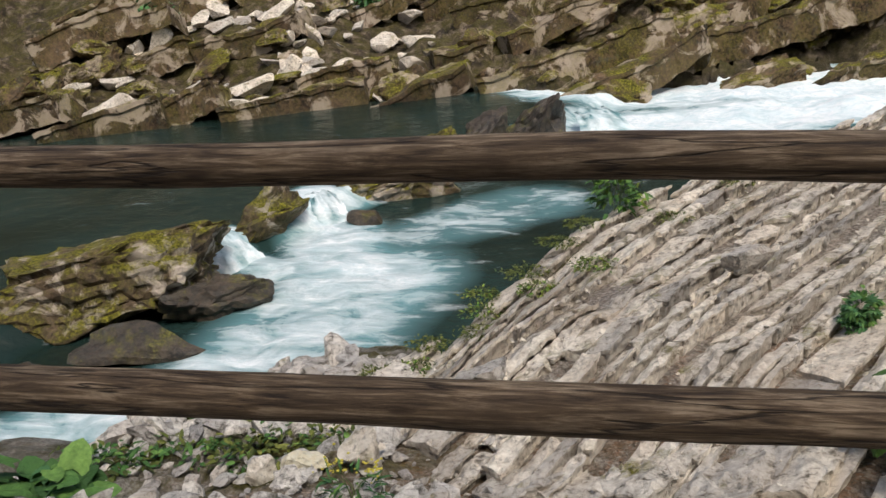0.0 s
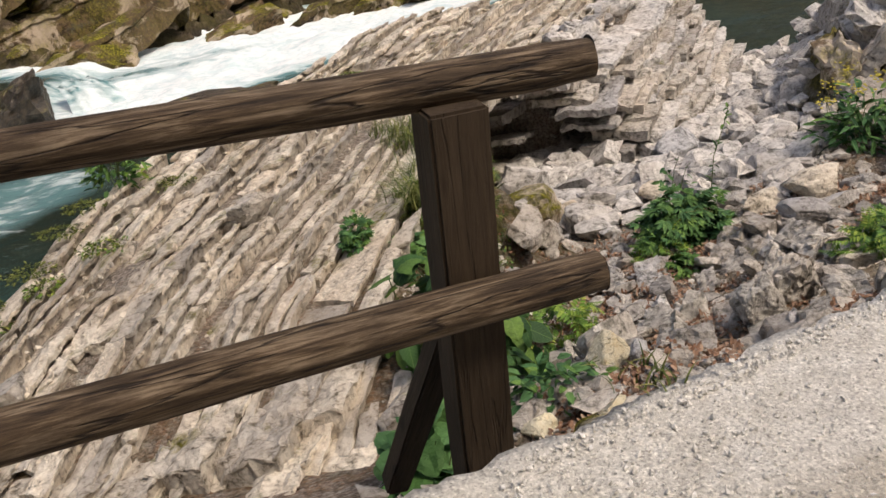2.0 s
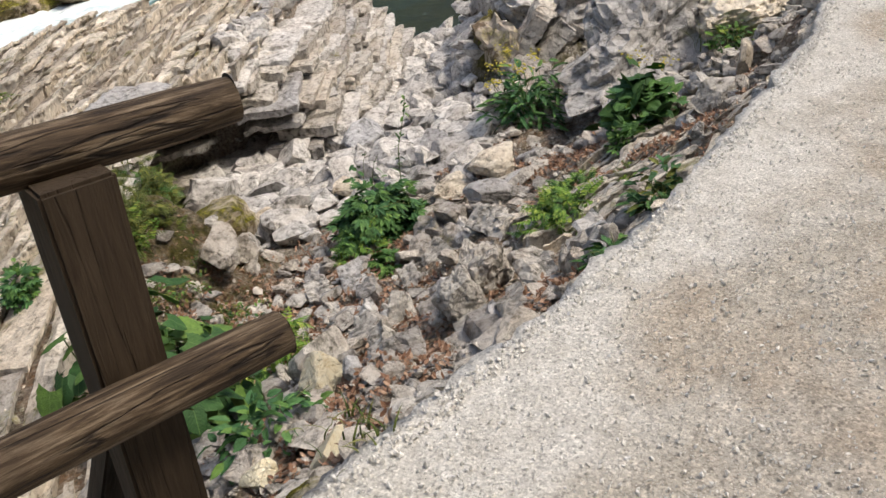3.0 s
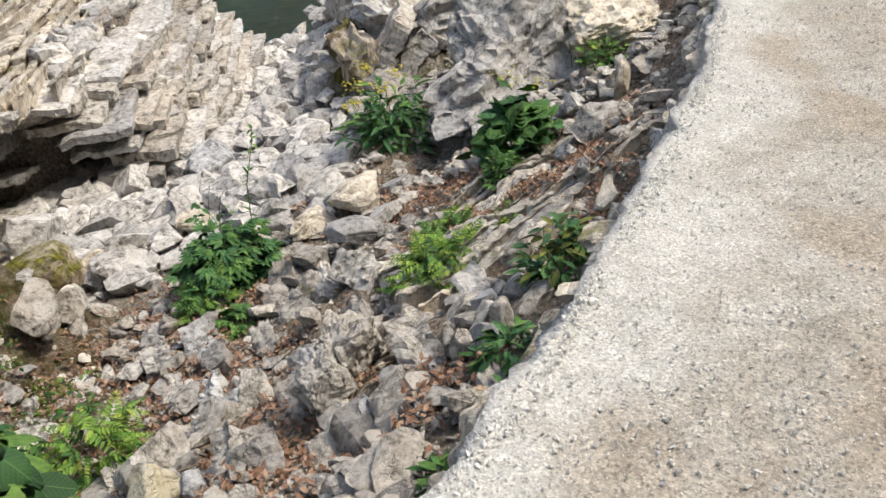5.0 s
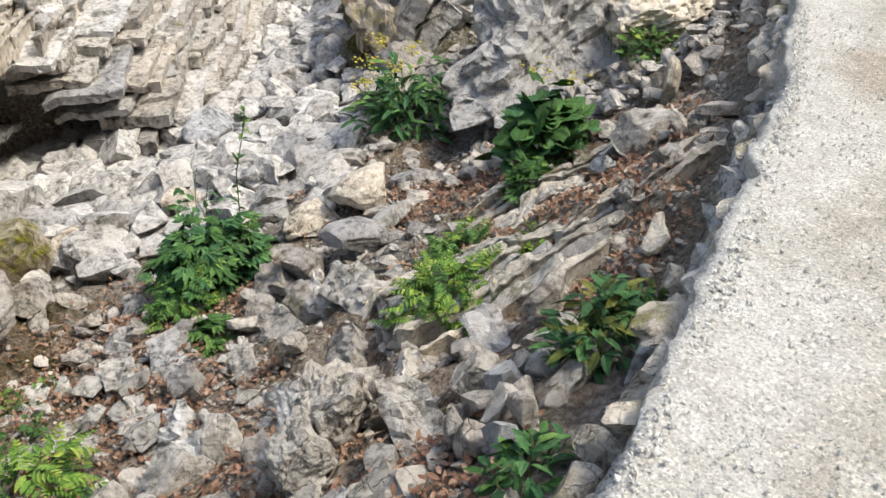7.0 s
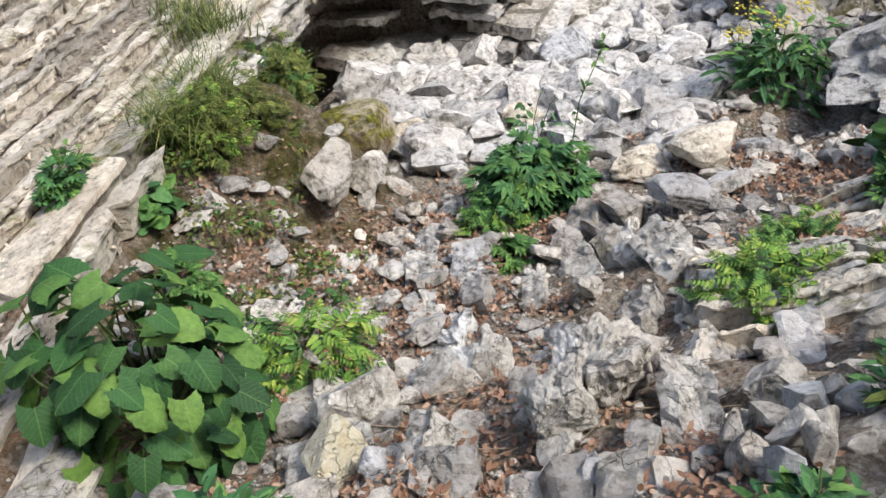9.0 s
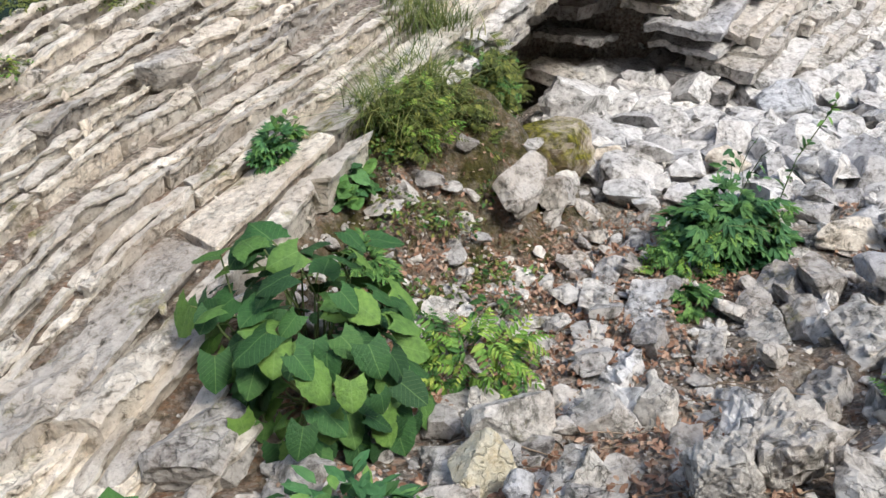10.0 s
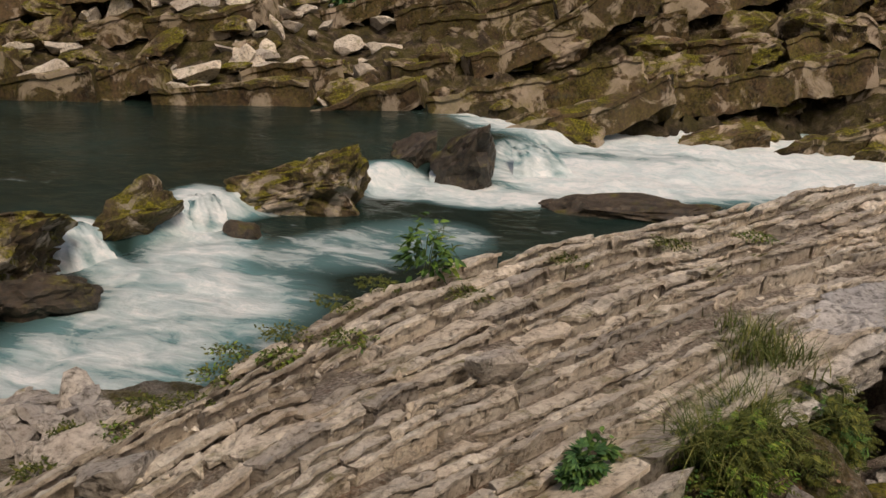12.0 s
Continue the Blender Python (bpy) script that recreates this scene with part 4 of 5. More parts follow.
    stone(3.85, 3.06, 0.26, 0.2, 0.2, 525, ROCK_GREY, "grey stone below the path edge", 20)
    stone(4.32, 3.06, 0.26, 0.24, 0.26, 526, ROCK_GREY, "pale stone with a broken face below the path", 30, 0, 10, 0.05, cuts=8)
    stone(5.97, 3.62, 0.46, 0.36, 0.26, 527, ROCK_GREY, "grey weathered boulder by the path", 18, 0, -14, 0.04)
    stone(6.73, 4.28, 0.30, 0.22, 0.20, 528, ROCK, "white angular stone on the slope", 10, 0, 0, 0.04)
    stone(5.68, 3.68, 0.18, 0.14, 0.17, 529, ROCK_BLUE, "small blue-grey stone by the path", 40, 0, 20, 0.03)
    stone(5.16, 3.24, 0.16, 0.12, 0.15, 530, ROCK, "small white wedge of stone", 25, 0, 25, 0.03)
    stone(6.67, 3.85, 0.26, 0.12, 0.36, 531, ROCK_WARM, "tan upright slab of stone by the path", 20, 0, 14, 0.05, cuts=8)
    stone(4.71, 2.83, 0.17, 0.13, 0.2, 532, ROCK_WARM, "dark angular stone under the path edge", 20, 0, 0, 0.02)
    stone(1.72, 3.04, 0.22, 0.18, 0.2, 540, ROCK_YELLOW, "yellowish stone by the fence post", 20)
    stone(1.95, 2.75, 0.30, 0.2, 0.22, 544, ROCK_YELLOW, "ochre broken stone by the path edge", 40)
    stone(-1.54, 4.40, 0.34, 0.28, 0.36, 541, ROCK_WARM, "pale upright stone below the fence", 15, 0, 12, 0.02)
    stone(-2.20, 4.26, 0.24, 0.2, 0.28, 542, ROCK_WARM, "tan stone among green plants", 10)
    stone(-1.90, 4.30, 0.30, 0.24, 0.2, 543, ROCK_YELLOW, "yellow stone block with a pale top", 30)
    stone(-0.62, 5.05, 0.34, 0.26, 0.24, 545, ROCK_WARM, "pale boulder lying on the bedded rock", 30, 0, 0, 0.02)
    stone(-1.85, 6.15, 0.95, 0.7, 0.30, 552, ROCK_GREY, "broad pale smooth boulder at the end of the beds", 20, 0, 0, 0.04)
    stone(-0.9, 5.3, 0.5, 0.4, 0.3, 553, ROCK_GREY, "grey broken block among rubble", 50, 0, 10, 0.04)
    stone(-1.7, 5.15, 0.55, 0.4, 0.34, 554, ROCK_WARM, "pale broken block among rubble", 10, 8, 0, 0.02)
    stone(0.93, 6.62, 0.42, 0.26, 0.26, 546, ROCK_GREY, "dark knob of rock standing out of the beds", 45, 0, 0, 0.06, z=-1.31)
    stone(-0.12, 7.1, 0.5, 0.34, 0.3, 547, ROCK_GREY, "grey block standing out of the beds", 48, 0, -8, 0.0, z=-1.62)
    stone(1.35, 3.9, 0.5, 0.4, 0.3, 551, ROCK_GREY, "grey angular rock below the fence post", 60, 0, 0, 0.02)
    rng = np.random.RandomState(9)
    for x, y, wide, deep, turn, label in ((0.62, 4.30, 0.95, 0.42, 60, "broad flat tan slab at the foot of the beds"), (0.20, 4.42, 0.80, 0.38, 62, "flat cracked tan slab at the foot of the beds"),
                                          (1.00, 4.36, 0.75, 0.32, 58, "long pale slab beside the broad-leaved plant"), (-0.17, 4.28, 0.6, 0.36, 52, "flat broken slab among rubble"), (0.55, 3.82, 0.6, 0.36, 56, "flat grey slab below the fence post"),
                                          (-0.55, 4.35, 0.6, 0.4, 48, "cracked limestone slab on the slope"), (0.98, 3.86, 0.5, 0.34, 60, "tan slab sloping down from the path")):
        v, f = bed_piece(wide, deep, 0.22, rng, 0.04, 0.03, 0.010, 0.012, 0.03, 0.2)
        ob = new("flat_rock", mesh_from("flat_rock", v, f, ROCK_WARM))
        ob.matrix_basis = pose(x, y, at_ground(x, y) + 0.09, -14, 4, turn)
        tagged(ob, label, "rock", "slabs at the foot of the beds")
    # cobbles of a crazed outcrop just below the path
    rng = np.random.RandomState(8)
    outcrop = thing("cracked_outcrop", "grey limestone outcrop crazed into rounded blocks below the path", "rock outcrop", pose(3.52, 2.66, at_ground(3.52, 2.66)))
    for i in range(4):
        for j in range(3):
            me = rock_mesh("cobble", (0.135, 0.125, 0.16), 560 + i * 3 + j, ROCK_BLUE if (i + j) % 4 == 0 else ROCK_GREY, 3, 9, 0.05, False, 0.5)
            x, y = -0.19 + 0.12 * i + 0.03 * j, -0.12 + 0.115 * j
            part("cobble", me, outcrop, pose(x, y, -0.45 * y + 0.05 + 0.02 * rng.normal(), 20, 0, 15 + rng.normal() * 10))
    # thin-bedded outcrop on the slope
    bedded = thing("bedded_outcrop", "brown-grey thin-bedded limestone outcrop with moss", "rock outcrop", pose(4.9, 3.8, -1.1))
    run, dip, b = (0.848, -0.530), (0.530, 0.848), -0.35
    k = 0
    while b < 1.15:
        w, k = rng.uniform(0.05, 0.12), k + 1
        a = -0.75 + rng.uniform(0, 0.15)
        while a < 1.45:
            long = rng.uniform(0.12, 0.48)
            x, y = 4.75 + run[0] * (a + long / 2) + dip[0] * b, 3.72 + run[1] * (a + long / 2) + dip[1] * b - 0.30
            a += long + 0.006
            if math.hypot((x - 5.08) / 1.0, (y - 3.70) / 0.62) > 1.0 + 0.12 * rng.normal() or rng.rand() < 0.06 or y - float(path_edge(x)) < 0.15:
                continue
            z = float(ground_height(x, y, False))
            v, f = bed_piece(long, w, 0.14, rng, 0.03, 0.014, 0.012, 0.010, 0.014, 0.12)
            gx, gy = x + run[0] * v[:, 0] + dip[0] * v[:, 1], y + run[1] * v[:, 0] + dip[1] * v[:, 1]
            v[:, 2] += ground_height(gx, gy, False) - z + 0.09 + 0.16 * fbm(gx, gy, 0.7, 3, 52) + 0.012 * rng.normal()
            part("bed", mesh_from("bed", v, f, ROCK_WARM if k % 3 else ROCK_GREY), bedded, pose(x - 4.9, y - 3.8, z + 1.1, 0, 0, -32))
        b += w + 0.006
    # bedrock that stands out of the slope as tilted plates
    for k in range(38):
        x, y = rng.uniform(2.3, 4.5), rng.uniform(2.75, 5.6)
        if y - float(path_edge(x)) < 0.45 or math.hypot(x - 3.35, y - 3.4) < 0.35 or across(x, y) > 1.35:
            continue
        v, f = bed_piece(rng.uniform(0.16, 0.42), rng.uniform(0.10, 0.24), rng.uniform(0.10, 0.22), rng, 0.03, 0.02, 0.014, 0.010, 0.022, 0.2)
        ob = new("rock_plate", mesh_from("rock_plate", v, f, ROCK_GREY if k % 3 else ROCK))
        ob.matrix_basis = pose(x, y, at_ground(x, y) + 0.06 + 0.04 * rng.rand(), -28 + rng.normal() * 12, -6 + rng.normal() * 12, 62 + rng.normal() * 14)
        tagged(ob, "tilted grey limestone plate standing out of the slope", "rock", "rock plates in the slope")
    # crags between the scree and the path
    g = "crags above the scree"
    for k in range(20):
        u, v = rng.uniform(9.6, 15.5), rng.uniform(-3.6, -0.3)
        x, y = place(u, v)
        if y - float(path_edge(x)) < 0.7:
            continue
        s = rng.uniform(0.6, 1.3)
        stone(x, y, s * 1.4, s, s * 0.8, 700 + k, ROCK_GREY if k % 3 else ROCK, "rough grey limestone crag with cracks and moss", 40 + rng.normal() * 20, rng.normal() * 12 - 10, rng.normal() * 12, -0.05, "crag", "crag", 4, 14, 0.20, group=g)
    stone(7.75, 5.55, 2.3, 1.5, 1.35, 580, ROCK, "large rough grey crag above the scree", 30, 0, -10, 0.1, "crag", "crag", 5, 18, 0.14, group=g)
    stone(8.7, 6.2, 1.6, 1.2, 1.3, 581, ROCK_GREY, "rough grey limestone crag with cracks", 50, 0, 0, 0.2, "crag", "crag", 5, 18, 0.15, group=g)
    rib = thing("rock_rib", "leaning pale grey limestone rib of steep parallel beds", "rock outcrop", pose(9.3, 8.7, -1.9))
    for k in range(5):
        a = -1.7 + 0.2 * k
        while a < 1.5:
            long = rng.uniform(0.5, 1.3)
            v, f = bed_piece(long, 0.75 - 0.06 * k, 0.22, rng, 0.06, 0.02, 0.02, 0.012, 0.03, 0.1)
            part("bed", mesh_from("bed", v, f, ROCK if k % 2 else ROCK_GREY), rib, Matrix.Rotation(radians(40), 4, "Z") @ pose(a + long / 2, -0.17 * k, 0.42 - 0.13 * k + 0.04 * rng.normal(), -58 + rng.normal() * 3, rng.normal() * 3, rng.normal() * 3))
            a += long + 0.01
    stone(8.1, 8.1, 1.9, 0.7, 0.7, 583, ROCK_MOSS, "mossy yellow-green rock rib beside the scree", 48, -25, -8, -0.1, "crag", "crag", 4, 12, 0.18, group=g)
    stone(9.8, 8.8, 2.6, 1.0, 1.2, 584, ROCK_GREY, "pale rock rib running down to the water", 46, -20, 0, 0.2, "crag", "crag", 4, 12, 0.12, group=g)
    stone(9.6, 5.6, 1.8, 1.4, 1.2, 585, ROCK_WARM, "rough grey limestone crag by the path", 20, 0, 0, 0.1, "crag", "crag", 5, 18, 0.14, group=g)
    stone(8.3, 4.9, 1.5, 1.0, 0.8, 586, ROCK_WARM, "brown rough rock below the path", 30, 0, 0, 0.05, "crag", "crag", 5, 16, 0.13, group=g)


build_near_stones()


# ---------------------------------------------------------------- scree and rubble
def scatter_stones(name, count, region, sizes, seed, material, label, flat=0.6, level=1, power=2.2, lift=0.15, rise=0.0):
    """Loose stones, thrown over a region given as a test of x and y, all in one mesh."""
    rng = np.random.RandomState(seed)
    shapes = [rock_mesh("loose", (1, 1, 1), seed * 10 + k, material, level, 13, 0.02, False, 1.0) for k in range(14)]
    raw = []
    for me in shapes:
        v = np.array([p.co[:] for p in me.vertices])
        f = [list(q.vertices) for q in me.polygons]
        raw.append((v, f))
        bpy.data.meshes.remove(me)
    pieces, tries = [], 0
    x0, x1, y0, y1 = region[:4]
    while len(pieces) < count and tries < count * 12:
        tries += 1
        x, y = rng.uniform(x0, x1), rng.uniform(y0, y1)
        if rng.rand() > region[4](x, y):
            continue
        s = sizes[0] + (sizes[1] - sizes[0]) * rng.rand() ** power
        m = pose(x, y, at_ground(x, y) + rise + lift * s, rng.normal() * 18, rng.normal() * 18, rng.uniform(0, 360)) @ Matrix.Diagonal((s * rng.uniform(0.9, 1.6), s, s * flat * rng.uniform(0.7, 1.3), 1))
        v, f = raw[rng.randint(14)]
        pieces.append((moved(v, m), f))
    return tagged(new(name, joined_mesh(name, pieces, material)), label, "stones", kind="stuff")


def scree_area(x, y):
    u, v = along(x, y), across(x, y)
    return float(smooth(-0.6, 0.0, v) * smooth(3.1, 2.7, v) * smooth(7.4, 8.6, u) * smooth(18.5, 17, u))


def slope_area(x, y):
    d = y - float(path_edge(x))
    if math.hypot((x - 5.05) / 0.9, (y - 3.70) / 0.55) < 1:
        return 0.03
    return float(smooth(0.12, 0.35, d) * smooth(5.2, 2.5, d)) * (0.35 + 0.65 * float(smooth(-0.15, 0.25, fbm(x, y, 0.9, 2, 88)))) * (1 - 0.9 * float(slab_mask(along(x, y), across(x, y))))


def spur_area(x, y):
    return float(slab_mask(along(x, y), across(x, y)))


scatter_stones("scree", 2500, (2.4, 13.0, 5.6, 15.0, scree_area), (0.09, 0.5), 61, ROCK_JOINED, "white and grey angular limestone scree", level=2, power=2.6, lift=0.30)
scatter_stones("rubble", 3900, (-4.5, 9.5, 1.9, 7.5, slope_area), (0.03, 0.20), 62, ROCK_GREY_JOINED, "grey broken limestone rubble on the slope", level=2, power=3.0, lift=0.22)
scatter_stones("spur_chips", 900, (-2.0, 5.0, 4.2, 10.5, spur_area), (0.012, 0.055), 63, ROCK_WARM_JOINED, "pale rock chips lying in the cracks of the spur", level=1, power=2.5, lift=0.3, rise=0.08)
scatter_stones("slope_chips", 8000, (1.2, 6.6, 1.9, 6.0, slope_area), (0.008, 0.035), 64, ROCK_GREY_JOINED, "small pale stone chips in the leaf litter", level=1, lift=0.3)


def shore_area(x, y):
    return float(slab_mask(along(x, y), across(x, y)) < 0.5 and float(ground_height(x, y, False)) > -3.45)


scatter_stones("shore_rubble", 420, (-3.6, 0.4, 4.8, 7.4, shore_area), (0.06, 0.42), 66, ROCK_GREY_JOINED, "grey broken rocks on the shore at the end of the spur", level=2, power=2.0, lift=0.25)


# stones that hold the edge of the path
def path_wall():
    rng = np.random.RandomState(77)
    kinds = [rock_mesh("edge_stone", (1, 1, 1), 600 + k, ROCK_WARM if k % 3 else ROCK, 3, 11, 0.10, False, 0.6) for k in range(9)]
    x = 1.35
    while x < 10.5:
        s = rng.uniform(0.07, 0.17)
        for level in (0, 1):
            y = float(path_edge(x)) + 0.02 + 0.07 * level + 0.03 * rng.normal()
            ob = new("edge_stone", kinds[rng.randint(9)])
            ob.matrix_basis = pose(x, y, -0.10 - 0.16 * level - 0.2 * s, rng.normal() * 15, rng.normal() * 10, 15 + rng.normal() * 20) @ Matrix.Diagonal((s * 1.5, s, s * 0.8, 1))
            tagged(ob, "grey stone built into the edge of the path", "stone", "stones in the path edge")
        x += s * 1.25


path_wall()


# ---------------------------------------------------------------- plants
def heart_leaf(length, width, droop=0.25, fold=0.12):
    """A broad heart-shaped leaf that grows along +x from its stalk, as points and faces."""
    rows, cols = 11, 5
    verts = []
    for i in range(rows):
        t = i / (rows - 1)
        half = width / 2 * (math.sin(math.pi * min(1.0, t * 0.77 + 0.235)) ** (0.5 + 0.22 * t)) * (1 - 0.09 * (i % 2))
        for j in range(cols):
            s = (j / (cols - 1) - 0.5) * 2
            x = length * (t - 0.24 * abs(s) ** 1.5 * (1 - t) ** 2)
            z = fold * width * abs(s) - droop * length * t * t - 0.10 * width * abs(s) ** 3 + 0.02 * width * math.sin(9 * t + 5 * s)
            verts.append((x, half * s, z))
    faces = [(i * cols + j, (i + 1) * cols + j, (i + 1) * cols + j + 1, i * cols + j + 1) for i in range(rows - 1) for j in range(cols - 1)]
    return np.array(verts), faces


def small_leaf(length, width, droop=0.3):
    """A simple pointed leaflet with a fold."""
    v = [(0, 0, 0), (length * 0.3, width * 0.42, 0.06 * length), (length * 0.35, 0, -droop * 0.1 * length), (length * 0.3, -width * 0.42, 0.06 * length),
         (length * 0.7, width * 0.36, -droop * 0.35 * length), (length * 0.72, 0, -droop * 0.5 * length), (length * 0.7, -width * 0.36, -droop * 0.35 * length), (length, 0, -droop * length)]
    return np.array(v, float), [(0, 2, 1), (0, 3, 2), (1, 2, 5, 4), (2, 3, 6, 5), (4, 5, 7), (5, 6, 7)]


def fan_leaf(length, fingers=5, spread=130):
    """A leaf of several leaflets that spread like fingers."""
    parts = []
    for k in range(fingers):
        a = (k / (fingers - 1) - 0.5) * spread
        v, f = small_leaf(length * (1 - 0.35 * abs(a) / 90), length * 0.36)
        parts.append((moved(v, pose(0, 0, 0, 0, 0, a)), f))
    return fused(parts)


def feather_leaf(length, pairs=6):
    """A fern-like or pinnate leaf."""
    parts = []
    for k in range(pairs):
        t = (k + 0.5) / pairs
        size = length * 0.42 * (1 - 0.75 * t) + 0.01
        for side in (-1, 1):
            v, f = small_leaf(size, size * 0.42)
            parts.append((moved(v, pose(length * t, 0, -0.25 * length * t * t, 0, 10, 58 * side)), f))
    v, f = small_leaf(length * 0.25, length * 0.10)
    parts.append((moved(v, pose(length * 0.95, 0, -0.24 * length, 0, 20, 0)), f))
    return fused(parts)


def blade(length, width, bend):
    """A bent grass blade."""
    v, f = [], []
    for i in range(5):
        t = i / 4
        x, z = length * bend * t * t, length * t * (1 - 0.45 * bend * t)
        w = width * (1 - t) ** 0.7 / 2
        v += [(x, -w, z), (x, w, z)]
    for i in range(4):
        f.append((2 * i, 2 * i + 1, 2 * i + 3, 2 * i + 2))
    return np.array(v), f


def fused(parts):
    verts, faces, base = [], [], 0
    for v, f in parts:
        verts.append(v)
        faces += [tuple(k + base for k in q) for q in f]
        base += len(v)
    return np.concatenate(verts), faces


def tube(points, r0, r1, sides=5):
    verts, faces = [], []
    pts = [Vector(p) for p in points]
    for i, p in enumerate(pts):
        ahead = (pts[min(i + 1, len(pts) - 1)] - pts[max(i - 1, 0)]).normalized()
        side = ahead.orthogonal().normalized()
        up = ahead.cross(side)
        r = r0 + (r1 - r0) * i / (len(pts) - 1)
        for j in range(sides):
            a = 2 * math.pi * j / sides
            verts.append(tuple(p + r * (math.cos(a) * side + math.sin(a) * up)))
    for i in range(len(pts) - 1):
        for j in range(sides):
            faces.append((i * sides + j, i * sides + (j + 1) % sides, (i + 1) * sides + (j + 1) % sides, (i + 1) * sides + j))
    return np.array(verts), faces


def stalk(p, q, rng, bulge=0.15):
    p, q = Vector(p), Vector(q)
    side = Vector((rng.normal(), rng.normal(), abs(rng.normal()))) * bulge * (q - p).length
    return [p + (q - p) * t + side * (4 * t * (1 - t)) for t in (0, 0.25, 0.5, 0.75, 1)]


def bush(x, y, wide, deep, high, count, leaf, materials, seed, name, label, category="plant", stems=5, group="", z=None, shell=0.45, flat=0.35):
    """A low plant: stalks from one foot and a dome of leaves, thinner and uneven at the rim."""
    rng = np.random.RandomState(seed)
    base = at_ground(x, y) if z is None else z
    plant = thing(name, label, category, pose(x, y, base - 0.02), group)
    per = {}
    for k in range(count):
        a = rng.uniform(0, 2 * math.pi)
        el = math.asin(rng.rand() ** 0.8)
        r = shell + (1 - shell) * rng.rand() ** 0.6
        r *= 0.75 + 0.5 * float(value_noise(3 * math.cos(a) + seed, 3 * math.sin(a), seed)) + 0.25 * rng.rand()
        p = Vector((wide / 2 * r * math.cos(a) * math.cos(el), deep / 2 * r * math.sin(a) * math.cos(el), high * (0.08 + 0.92 * r * math.sin(el))))
        lv, lf = leaf(rng)
        lean = -25 * flat + rng.normal() * 25
        m = pose(*p, rng.normal() * 22, lean, math.degrees(a) + rng.normal() * 35)
        mat = materials[0] if rng.rand() < 0.72 or len(materials) == 1 else materials[1]
        per.setdefault(mat.name, (mat, []))[1].append((moved(lv, m), lf))
    for mat, pieces in per.values():
        ob = part("foliage", joined_mesh("foliage", pieces, mat), plant)
        ob["kind"] = "stuff"
    for k in range(stems):
        a = rng.uniform(0, 2 * math.pi)
        q = (wide * 0.33 * math.cos(a), deep * 0.33 * math.sin(a), high * rng.uniform(0.6, 0.95))
        v, f = tube(stalk((0.02 * math.cos(a), 0.02 * math.sin(a), -0.03), q, rng), 0.005, 0.002)
        part("stem", mesh_from("stem", v, f, STEM, True), plant)
    return plant


def broad_plant():
    """The large plant with heart-shaped leaves at the foot of the spur."""
    rng = np.random.RandomState(23)
    foot = Vector((1.80, 4.38, at_ground(1.80, 4.38)))
    plant = thing("butterbur", "leafy plant with large dark green heart-shaped leaves and pale stalks", "plant", Matrix.Translation(foot))
    shapes = []
    for k in range(8):
        length = rng.uniform(0.15, 0.24)
        v, f = heart_leaf(length, length * rng.uniform(0.92, 1.12), rng.uniform(0.15, 0.45), rng.uniform(0.02, 0.16))
        shapes.append(mesh_from("leaf", v, f, LEAF_BIG, True))
    for k in range(235):
        a = rng.uniform(0, 2 * math.pi)
        el = math.asin(1.15 * rng.rand() ** 0.85 - 0.15)
        r = (0.5 + 0.5 * rng.rand() ** 0.7) * (0.82 + 0.4 * float(value_noise(2 * math.cos(a) + 5, 2 * math.sin(a) + 3 * el, 23)))
        p = Vector((0.60 * r * math.cos(a) * math.cos(el), 0.74 * r * math.sin(a) * math.cos(el) - 0.08, 0.06 + 1.08 * r * math.sin(el)))
        p.z += max(0.0, at_ground(foot.x + p.x, foot.y + p.y) - foot.z) * 0.8
        size = rng.uniform(0.40, 0.70) * (1.25 if rng.rand() < 0.25 else 1.0)
        lean = 58 - 48 * math.sin(el) + rng.normal() * 13
        leaf = part("leaf", shapes[rng.randint(8)], plant, pose(*p, rng.normal() * 14, lean, math.degrees(a) + rng.normal() * 32) @ Matrix.Diagonal((size, size, size, 1)))
        if k % 3 == 0:
            v, f = tube(stalk((0.03 * math.cos(a), 0.03 * math.sin(a), 0), p, rng, 0.08), 0.006, 0.004)
            part("stalk", mesh_from("stalk", v, f, STEM, True), plant, None, "pale green leaf stalk")
    return plant


def tuft(x, y, wide, high, count, seed, label, material=None, bend=0.9, z=None, name="grass_tuft"):
    rng = np.random.RandomState(seed)
    base = at_ground(x, y) if z is None else z
    pieces = []
    for k in range(count):
        v, f = blade(high * rng.uniform(0.5, 1.1), 0.006 + 0.006 * rng.rand(), bend * rng.uniform(0.3, 1.3))
        pieces.append((moved(v, pose(wide * 0.3 * rng.normal(), wide * 0.3 * rng.normal(), -0.02, 0, 0, rng.uniform(0, 360))), f))
    ob = new(name, joined_mesh(name, pieces, material or GRASS))
    ob.matrix_basis = pose(x, y, base)
    return tagged(ob, label, "grass", "grass tufts", "stuff")


def fan(size, fingers=5):
    return lambda rng: fan_leaf(size * rng.uniform(0.7, 1.2), fingers)


def feather(size):
    return lambda rng: feather_leaf(size * rng.uniform(0.7, 1.25))


def simple(size, ratio=0.6):
    return lambda rng: small_leaf(size * rng.uniform(0.6, 1.3), size * ratio)


def heart(size):
    def make(rng):
        s = size * rng.uniform(0.6, 1.2)
        return heart_leaf(s, s)
    return make


